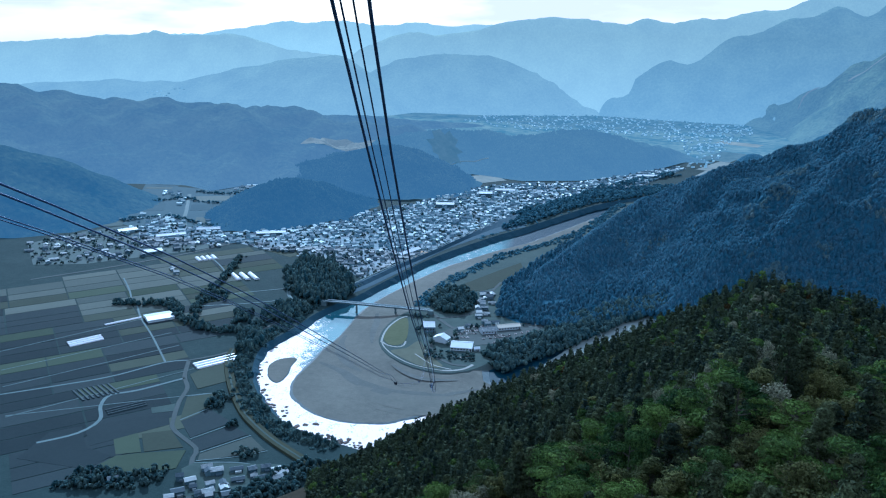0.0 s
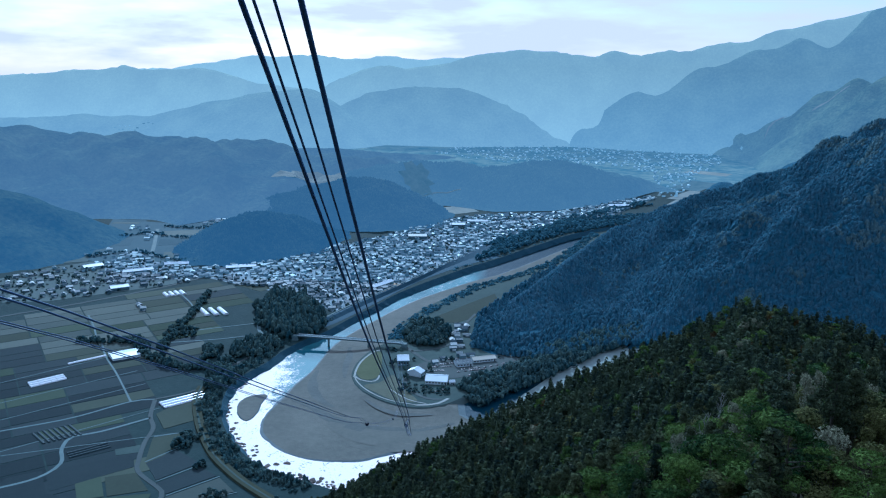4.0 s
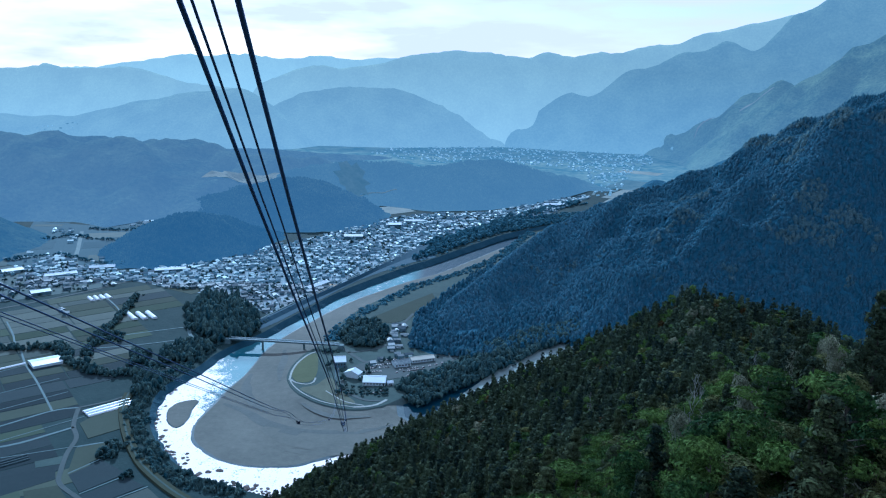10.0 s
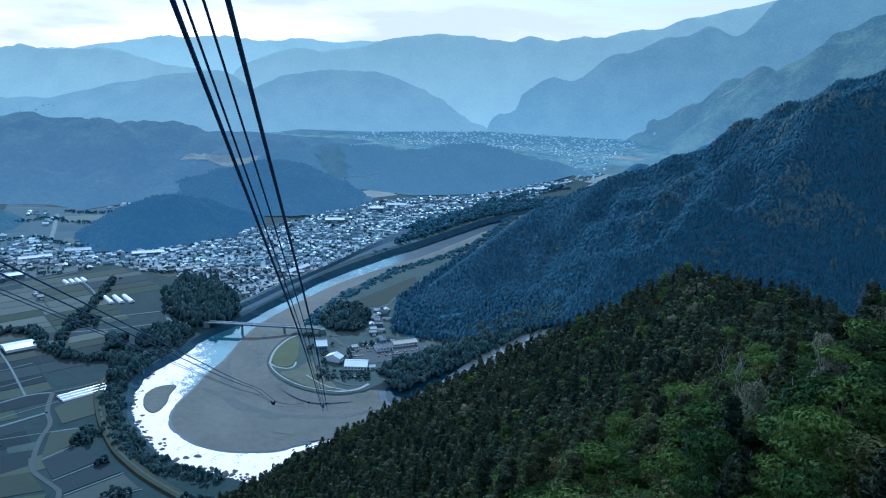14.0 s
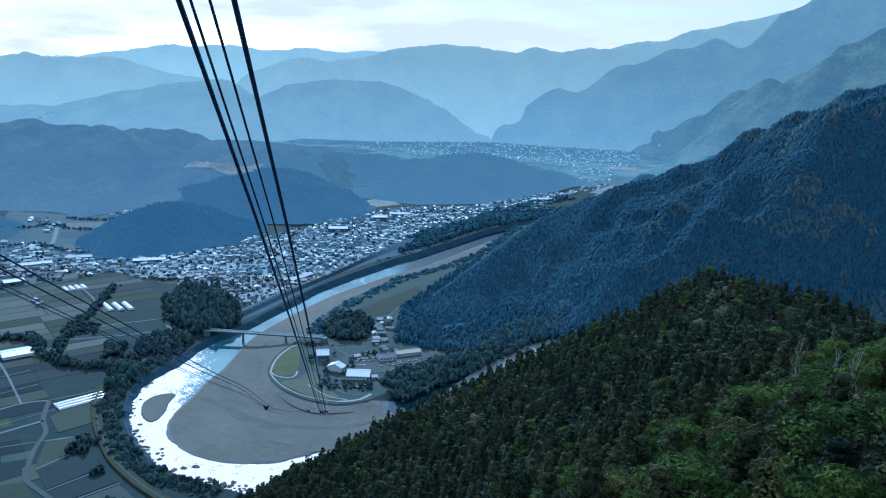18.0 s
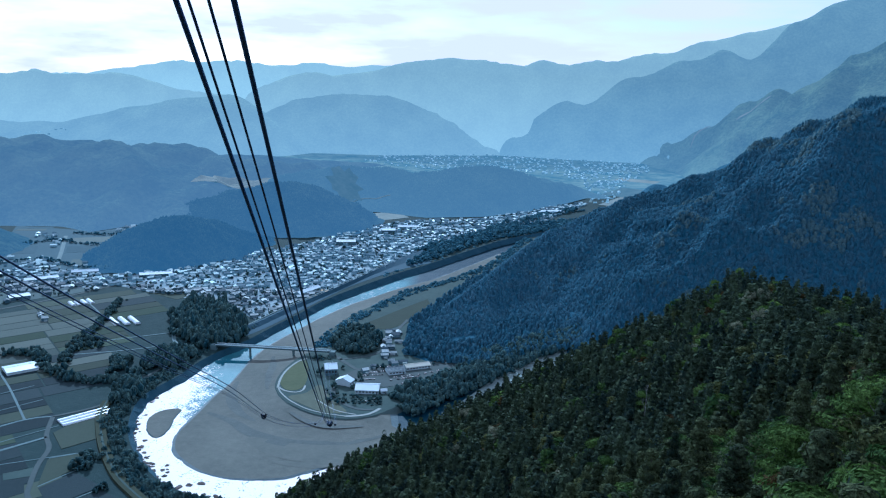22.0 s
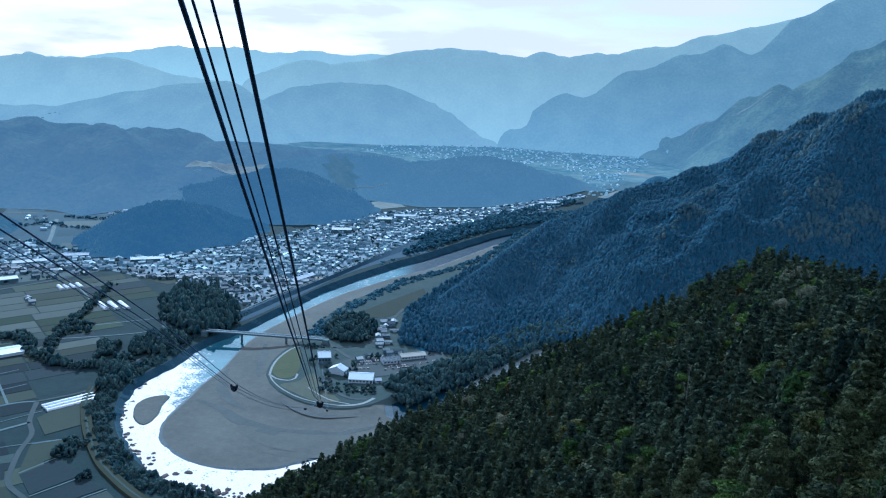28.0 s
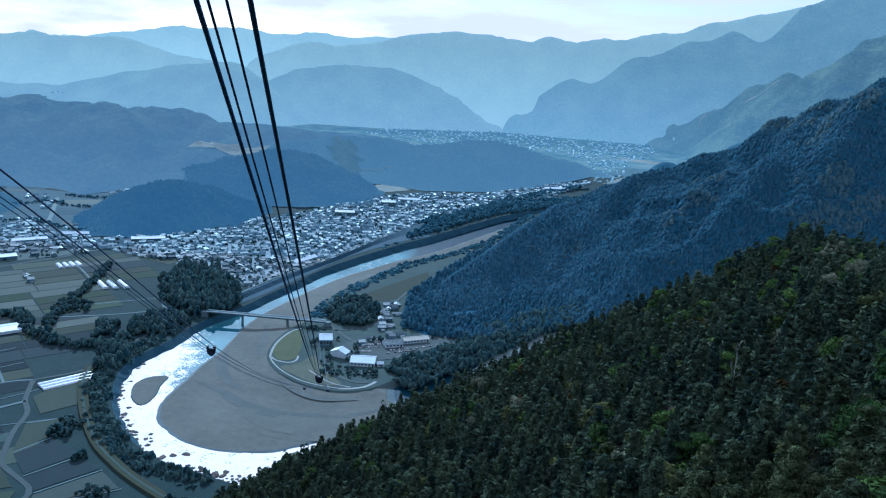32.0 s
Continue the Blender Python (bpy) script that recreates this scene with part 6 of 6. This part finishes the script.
grove("spit_wood", fill([(-170, 1240), (-185, 1300), (-168, 1353), (-124, 1359), (-104, 1302), (-112, 1247), (-128, 1228)], 7.5, 2, 7.0), 15, 6.5, "round wood between the bridge road and the houses", seed=2)
grove("river_trees", sum((along([(-58, 1052), (-22, 1096), (44, 1184), (112, 1280), (190, 1345), (290, 1400)], 3.6, 20, s, 5.0, 4) for s in (3, 4, 5, 6)), []), 13, 5.5, "dense riverside trees along the tributary", seed=3)
grove("river_trees", sum((along([(-62, 1034), (-20, 1086), (48, 1172), (116, 1266), (190, 1335), (290, 1392)], 3.6, 16, s, 1.5, -14) for s in (63, 64, 65, 66)), []), 14, 5.8, "dark trees leaning over the tributary", seed=19)
grove("bank_scrub", sum((along([(-372, 1170), (-350, 1240), (-330, 1300), (-300, 1400), (-262, 1500)], 5.0, 9, s, 6.0, 8) for s in (61, 62)), []), 8, 4.5, "scrub on the bank below the town", seed=14)
grove("river_trees", sum((along([(-215, 764), (-262, 783), (-318, 826), (-372, 905), (-400, 990), (-400, 1052), (-382, 1120), (-376, 1180)], 5.0, 13, s, 4.5, 3) for s in (7, 8, 9, 10)), []), 9, 4.5, "scrubby trees on the river's outer bank", seed=4)
grove("river_trees", fill([(-425, 1010), (-400, 1005), (-398, 1060), (-420, 1095), (-438, 1080)], 6, 10) + fill([(-430, 1130), (-385, 1140), (-368, 1200), (-400, 1225), (-440, 1190)], 6.5, 11), 14, 6.0, "tall dark trees on the river bank", seed=5)
grove("tree_belt", sum((along([(-690, 1170), (-640, 1178), (-600, 1180), (-560, 1130), (-510, 1090), (-455, 1085), (-425, 1120)], 5.0, 9, s) for s in (12, 13, 14)), []), 10, 5.0, "belt of trees between the fields", seed=6)
grove("tree_belt", sum((along([(-545, 1150), (-560, 1215), (-569, 1270), (-568, 1320), (-576, 1380), (-588, 1475)], 5.5, 6, s) for s in (15, 16)), []), 9, 4.5, "trees along the creek through the fields", seed=7)
grove("tree_belt", fill([(-470, 1115), (-450, 1130), (-455, 1180), (-480, 1175)], 6, 17) + fill([(-555, 1200), (-520, 1215), (-530, 1255), (-560, 1250)], 9, 18), 11, 5.5, "round clump of trees in the fields", seed=8)
grove("village_trees", fill([(-470, 630), (-395, 640), (-368, 664), (-372, 690), (-410, 672), (-470, 668)], 7, 19) + fill([(-318, 724), (-296, 722), (-292, 738), (-312, 738)], 7, 191) + fill([(-398, 826), (-376, 832), (-370, 866), (-392, 872)], 6, 192) + fill([(-300, 630), (-255, 640), (-205, 690), (-195, 725), (-240, 726), (-262, 690), (-280, 660)], 6.5, 20) + fill([(-348, 782), (-336, 790), (-340, 800), (-350, 796)], 5, 21), 10, 5.0, "trees about the hamlet", seed=9)
# trees upstream take the leaf colour with more haze in it
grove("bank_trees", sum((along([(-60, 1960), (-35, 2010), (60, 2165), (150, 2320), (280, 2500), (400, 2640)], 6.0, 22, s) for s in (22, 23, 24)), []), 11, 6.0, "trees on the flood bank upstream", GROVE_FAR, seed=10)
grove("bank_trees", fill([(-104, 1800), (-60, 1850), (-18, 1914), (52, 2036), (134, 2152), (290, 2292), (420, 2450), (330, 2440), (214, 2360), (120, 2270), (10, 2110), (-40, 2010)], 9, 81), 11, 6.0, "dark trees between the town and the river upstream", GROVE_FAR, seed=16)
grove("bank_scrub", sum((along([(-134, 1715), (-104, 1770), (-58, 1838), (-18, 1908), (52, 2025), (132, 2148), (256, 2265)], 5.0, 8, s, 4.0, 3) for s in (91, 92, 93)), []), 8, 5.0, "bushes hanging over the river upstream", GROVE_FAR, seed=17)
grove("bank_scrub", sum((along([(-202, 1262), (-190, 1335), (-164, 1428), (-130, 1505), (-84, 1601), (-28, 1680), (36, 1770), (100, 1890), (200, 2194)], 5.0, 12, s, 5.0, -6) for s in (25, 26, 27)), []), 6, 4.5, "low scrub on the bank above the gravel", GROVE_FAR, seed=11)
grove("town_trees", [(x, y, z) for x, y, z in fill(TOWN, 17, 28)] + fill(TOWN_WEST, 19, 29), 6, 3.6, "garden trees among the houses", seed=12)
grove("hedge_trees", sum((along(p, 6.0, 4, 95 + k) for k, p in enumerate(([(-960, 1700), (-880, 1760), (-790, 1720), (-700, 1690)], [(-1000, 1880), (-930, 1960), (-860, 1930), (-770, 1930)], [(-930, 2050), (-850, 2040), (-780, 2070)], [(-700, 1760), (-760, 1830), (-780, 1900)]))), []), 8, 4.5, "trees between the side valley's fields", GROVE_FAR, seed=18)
grove("garden_trees", [(-122, 1128, 7), (-126, 1120, 7), (-118, 1122, 7), (-150, 1168, 7), (-178, 1160, 7), (-180, 1140, 7), (-176, 1172, 7), (-128, 1092, 7), (-68, 1092, 7), (-62, 1098, 7), (-152, 1092, 7), (-160, 1078, 7), (-158, 1120, 7), (-100, 1168, 7), (-92, 1172, 7), (-124, 1150, 7), (-20, 1196, 7), (2, 1216, 7), (-118, 1064, 7), (-88, 1060, 7)], 8, 4.0, "garden trees between the buildings on the spit", seed=15)
grove("lawn_shrubs", fill([(-160, 1040), (-130, 1030), (-122, 1060), (-150, 1080)], 9, 30, 7.2) + fill([(-125, 1030), (-85, 1035), (-80, 1062), (-120, 1058)], 7, 31, 7.2) + fill([(-205, 1198), (-170, 1205), (-168, 1215), (-200, 1212)], 6, 32, 7.2), 5, 3.6, "garden shrubs round the station", seed=13)


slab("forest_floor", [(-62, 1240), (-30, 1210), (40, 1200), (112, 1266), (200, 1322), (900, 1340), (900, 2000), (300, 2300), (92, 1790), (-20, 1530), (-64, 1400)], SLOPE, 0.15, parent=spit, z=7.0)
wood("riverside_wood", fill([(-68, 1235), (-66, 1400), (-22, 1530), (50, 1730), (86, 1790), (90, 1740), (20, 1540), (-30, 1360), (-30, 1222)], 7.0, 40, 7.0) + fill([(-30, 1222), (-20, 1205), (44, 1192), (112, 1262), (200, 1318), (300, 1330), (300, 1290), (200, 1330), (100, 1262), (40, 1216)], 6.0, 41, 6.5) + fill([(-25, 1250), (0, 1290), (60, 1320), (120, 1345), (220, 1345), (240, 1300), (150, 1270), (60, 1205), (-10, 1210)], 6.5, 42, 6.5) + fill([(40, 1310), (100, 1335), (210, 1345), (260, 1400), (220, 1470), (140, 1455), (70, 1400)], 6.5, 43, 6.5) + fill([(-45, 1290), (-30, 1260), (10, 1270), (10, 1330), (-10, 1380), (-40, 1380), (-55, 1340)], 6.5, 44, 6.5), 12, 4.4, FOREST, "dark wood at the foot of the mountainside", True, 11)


def hill_track():
    """A pale track that climbs the felled slope behind the town."""
    line = TRACK
    x, y = line[:, 0], line[:, 1]
    z = np.maximum(np.maximum(behind_height(x, y), floor_z(x, y)) + 4.0, floor_z(x, y) + 1.0)
    side = np.stack([-np.gradient(y), np.gradient(x)], 1)
    side *= 2.6 / np.linalg.norm(side, axis=1)[:, None]
    n = len(line)
    i = np.arange(n - 1)
    v = np.concatenate([np.c_[line + side, z], np.c_[line - side, z], np.c_[line + side, z - 3], np.c_[line - side, z - 3]])
    put("track", mesh_from("track", v, np.concatenate([np.c_[i, i + 1, i + n + 1, i + n], np.c_[i + n, i + n + 1, i + 3 * n + 1, i + 3 * n]])[:, ::-1], HAZY_CLEARING), label="pale track climbing the hill behind the town", kind="structure")


hill_track()


def rocks():
    """Dark rocks in the white water of the bend."""
    rng = random.Random(9)
    kinds = []
    for k in range(4):
        bm = bmesh.new()
        bmesh.ops.create_icosphere(bm, subdivisions=2, radius=1.0)
        for v in bm.verts:
            v.co *= 1 + 0.6 * noise.noise(v.co * 1.5 + Vector((k * 9, 0, 0))) + 0.25 * noise.noise(v.co * 4.0 + Vector((0, k * 7, 0)))
            v.co.z *= 0.55
        me = bpy.data.meshes.new("rock")
        bm.to_mesh(me)
        bm.free()
        me.materials.append(ROCK)
        kinds.append(me)
    spots = [(-205, 782), (-198, 776), (-212, 774), (-228, 790), (-185, 772), (-178, 778), (-238, 786), (-170, 774), (-192, 786), (-262, 806), (-215, 796), (-246, 800), (-330, 872), (-338, 884), (-322, 862), (-346, 900), (-160, 782), (-222, 768), (-344, 960), (-312, 852), (-150, 776), (-233, 776)]
    for cx, cy, n in ((-215, 790, 9), (-236, 800, 6), (-196, 782, 9), (-180, 776, 6), (-262, 826, 4), (-300, 850, 4), (-336, 880, 5)):
        spots += [(cx + rng.gauss(0, 7), cy + rng.gauss(0, 5)) for _ in range(n)]
    edge = smooth_line(RIVER_FAR_BANK[2:9], 5)
    spots += [(x + rng.uniform(2, 15), y + rng.uniform(0, 11)) for x, y in edge if rng.random() < 0.8]
    for x, y in spots:
        r = put("rock", rng.choice(kinds), label="dark wet rock in the white water", category="rock", group="rocks in the river bend")
        s = rng.uniform(1.2, 3.4)
        r.location, r.scale, r.rotation_euler[2] = (x, y, 0.1), (s * rng.uniform(0.8, 1.6), s, s * 0.7), rng.uniform(0, 6)


rocks()


# ---- marks on the gravel bar ----
def bar_marks():
    """Shallow dark channels and pale swales that old floods left on the bar."""
    for points, width, material in (
            ([(-300, 1010), (-262, 985), (-232, 955), (-180, 930), (-120, 935), (-70, 960)], 10.0, BAR_WET), ([(-196, 1012), (-170, 990), (-140, 976), (-100, 978)], 9.0, BAR_WET),
            ([(-232, 940), (-190, 915), (-150, 905), (-100, 915), (-60, 930)], 22.0, BAR_SAND), ([(-290, 1120), (-282, 1060), (-262, 1015), (-236, 990)], 8.0, BAR_WET),
            ([(-262, 1225), (-250, 1180), (-245, 1130), (-240, 1085)], 10.0, BAR_WET), ([(-190, 882), (-150, 876), (-100, 890), (-60, 905)], 9.0, BAR_SAND)):
        line = smooth_line(points, 6)
        h = np.array([bar_z(x, y) for x, y in line]) + 0.16
        d = np.gradient(line, axis=0)
        n = len(line)
        side = np.stack([-d[:, 1], d[:, 0]], 1) / np.linalg.norm(d, axis=1)[:, None] * (width * (0.25 + 0.75 * np.sin(np.linspace(0, math.pi, n))))[:, None]
        v = np.concatenate([np.c_[line + side, h], np.c_[line - side, h]])
        i = np.arange(n - 1)
        put("flood_mark", mesh_from("flood_mark", v, np.c_[i, i + 1, i + n + 1, i + n][:, ::-1], material), bar)


bar_marks()


# ---- scars and bare streaks on the far mountainsides ----
def scar(points, width, height, material, label):
    """A bare strip that runs down a far slope."""
    line = smooth_line(points, 25)
    d = np.gradient(line, axis=0)
    n = len(line)
    wide = width * (0.75 + 0.4 * wobble(line[:, 0], line[:, 1], 35, 3.0)) * np.minimum(1, 0.35 + 3 * np.minimum(np.linspace(0, 1, n), np.linspace(1, 0, n)))
    side = np.stack([-d[:, 1], d[:, 0]], 1) / np.linalg.norm(d, axis=1)[:, None] * wide[:, None]
    rows = [line + side * k for k in (-1, -0.33, 0.33, 1)]
    v = np.concatenate([np.c_[r, height(r[:, 0], r[:, 1]) + 5.0] for r in rows])
    i = np.arange(n - 1)
    f = np.concatenate([np.c_[k * n + i, k * n + i + 1, (k + 1) * n + i + 1, (k + 1) * n + i] for k in range(3)])
    put("slide_scar", mesh_from("slide_scar", v, f[:, ::-1], material), label=label, kind="structure")


# brown bare ground, with a blue glow for the haze before it
HAZY_STREAK = surface("hazed_brown_streak", (0.07, 0.055, 0.035), (0.2, 0.16, 0.11), scale=14.0, rough=1.0, spec=0.0, large=60.0, glow=(0.092, 0.165, 0.215))
for points in ([(1290, 3900), (1370, 3945), (1450, 3930)], [(1420, 3780), (1500, 3800), (1570, 3770)], [(1130, 4030), (1180, 4070), (1240, 4080)], [(1560, 3600), (1620, 3640)]):
    scar(points, 7, spur_height, HAZY_STREAK, "bare brown streak running down the hazy spur")


# ---- the ropeway ----
def rope(name, points, radius, parent, label, offset):
    bm = bmesh.new()
    p = np.array(points, float) + (offset[0], 0, offset[1])
    ys = np.unique(np.concatenate([p[:, 1], np.arange(p[0, 1], p[-1, 1], 9.0)]))
    k = np.clip(np.searchsorted(p[:, 1], ys, "right") - 1, 0, len(p) - 2)
    wide = p[k + 1, 1] - p[k, 1]
    u = (ys - p[k, 1]) / wide
    line = np.stack([ys] * 3, 1)
    for axis in (0, 2):
        m = np.gradient(p[:, axis], p[:, 1])
        line[:, axis] = (1 + 2 * u) * (1 - u) ** 2 * p[k, axis] + u * (1 - u) ** 2 * wide * m[k] + u * u * (3 - 2 * u) * p[k + 1, axis] + u * u * (u - 1) * wide * m[k + 1]
    d = np.gradient(line, axis=0)
    loops = []
    for p, way in zip(line, d):
        turn = Vector(way).to_track_quat("Z", "Y").to_matrix()
        loops.append([bm.verts.new(Vector(p) + turn @ Vector((radius * math.cos(k * math.pi / 4), radius * math.sin(k * math.pi / 4), 0))) for k in range(8)])
    for a, b in zip(loops[:-1], loops[1:]):
        for k in range(8):
            bm.faces.new((a[k - 1], a[k], b[k], b[k - 1]))
    bm.faces.new(loops[0][::-1])
    bm.faces.new(loops[-1])
    me = bpy.data.meshes.new(name)
    bm.to_mesh(me)
    bm.free()
    for f in me.polygons:
        f.use_smooth = True
    me.materials.append(STEEL)
    return put(name, me, parent, label)


OWN_LINE = [(23.0, -190.0, 536.0), (5.63, -58.3, 474.35), (3.16, -43.6, 468.49), (-0.36, -15.3, 453.54), (-5.03, 25.1, 432.83), (-9.9, 64.2, 412.64), (-12.38, 83.9, 402.49), (-28.6, 198.5, 351.3), (-45.5, 330.0, 292.5), (-90.0, 640.0, 170.0), (-130.0, 900.0, 82.0), (-166.0, 1135.0, 24.0)]
OTHER_LINE = [(8.5, -190, 533), (-4.6, -58.3, 472.5), (-8.4, -28, 459.5), (-12.2, 13.0, 439.2), (-19.2, 70.4, 411.2), (-23.1, 96, 399.4), (-31.0, 146.0, 375.2), (-51.5, 320, 297.0), (-96, 640, 170), (-134, 900, 82), (-170, 1130, 24)]


def carrier(name, at, size, label):
    """A rope carrier: a dark yoke clamped on the track ropes with rollers for the hauling ropes in it."""
    hub = put(name, None, label=label, category="rope carrier", group="rope carriers")
    hub.location, hub.scale = at, (size, size, size)
    bm = bmesh.new()
    for a in range(9):
        t0, t1 = math.pi * a / 9, math.pi * (a + 1) / 9
        limb(bm, (-0.5 * math.cos(t0), 0, -0.1 - 1.05 * math.sin(t0)), (-0.5 * math.cos(t1), 0, -0.1 - 1.05 * math.sin(t1)), 0.13, 0.13, 8)
    part("yoke", bm, CARRIER_STEEL, hub)
    for side in (-0.4, 0.4):
        bm = bmesh.new()
        bmesh.ops.create_cube(bm, size=1.0, matrix=Matrix.Translation((side, 0, 0.02)) @ Matrix.Diagonal((0.2, 0.7, 0.2, 1)))
        bmesh.ops.bevel(bm, geom=bm.edges[:], offset=0.04, segments=2, affect="EDGES")
        part("clamp", bm, CARRIER_STEEL, hub)
    for z in (-0.75, -0.45):
        bm = bmesh.new()
        bmesh.ops.create_cone(bm, cap_ends=True, segments=16, radius1=0.26, radius2=0.26, depth=0.95, matrix=Matrix.Translation((0, 0, z)) @ Matrix.Rotation(radians(90), 4, "Y"))
        bmesh.ops.bevel(bm, geom=[e for e in bm.edges if len(e.link_faces) == 2 and e.calc_face_angle() > 1], offset=0.05, segments=2, affect="EDGES")
        part("roller", bm, CARRIER_STEEL, hub)
    return hub


for which, line in (("ropeway_near", OWN_LINE), ("ropeway_far", OTHER_LINE)):
    way = put(which.rsplit("_", 1)[0] + "_ropes", None, label="two thick track ropes and two thin hauling ropes", category="ropes", group="ropeway tracks")
    for side in (-0.17, 0.44) if line is OWN_LINE else (-0.4, 0.4):
        rope("track_rope", line, 0.034, way, "thick dark steel track rope", (side, 0))
    for side, low in ((-0.02, -0.06), (0.19, -0.06)) if line is OWN_LINE else ((0.06, -0.85), (0.38, -0.85)):
        rope("hauling_rope", line, 0.018, way, "thin dark steel hauling rope", (side, low))
for size, *at in ((1.1, -28.47, 198.5, 351.3), (0.75, -31.0, 146.0, 375.2), (0.75, -45.37, 330, 292.5), (0.75, -51.5, 320, 297.0)):
    carrier("rope_carrier", at, size, "dark steel rope carrier clamped on the track ropes")
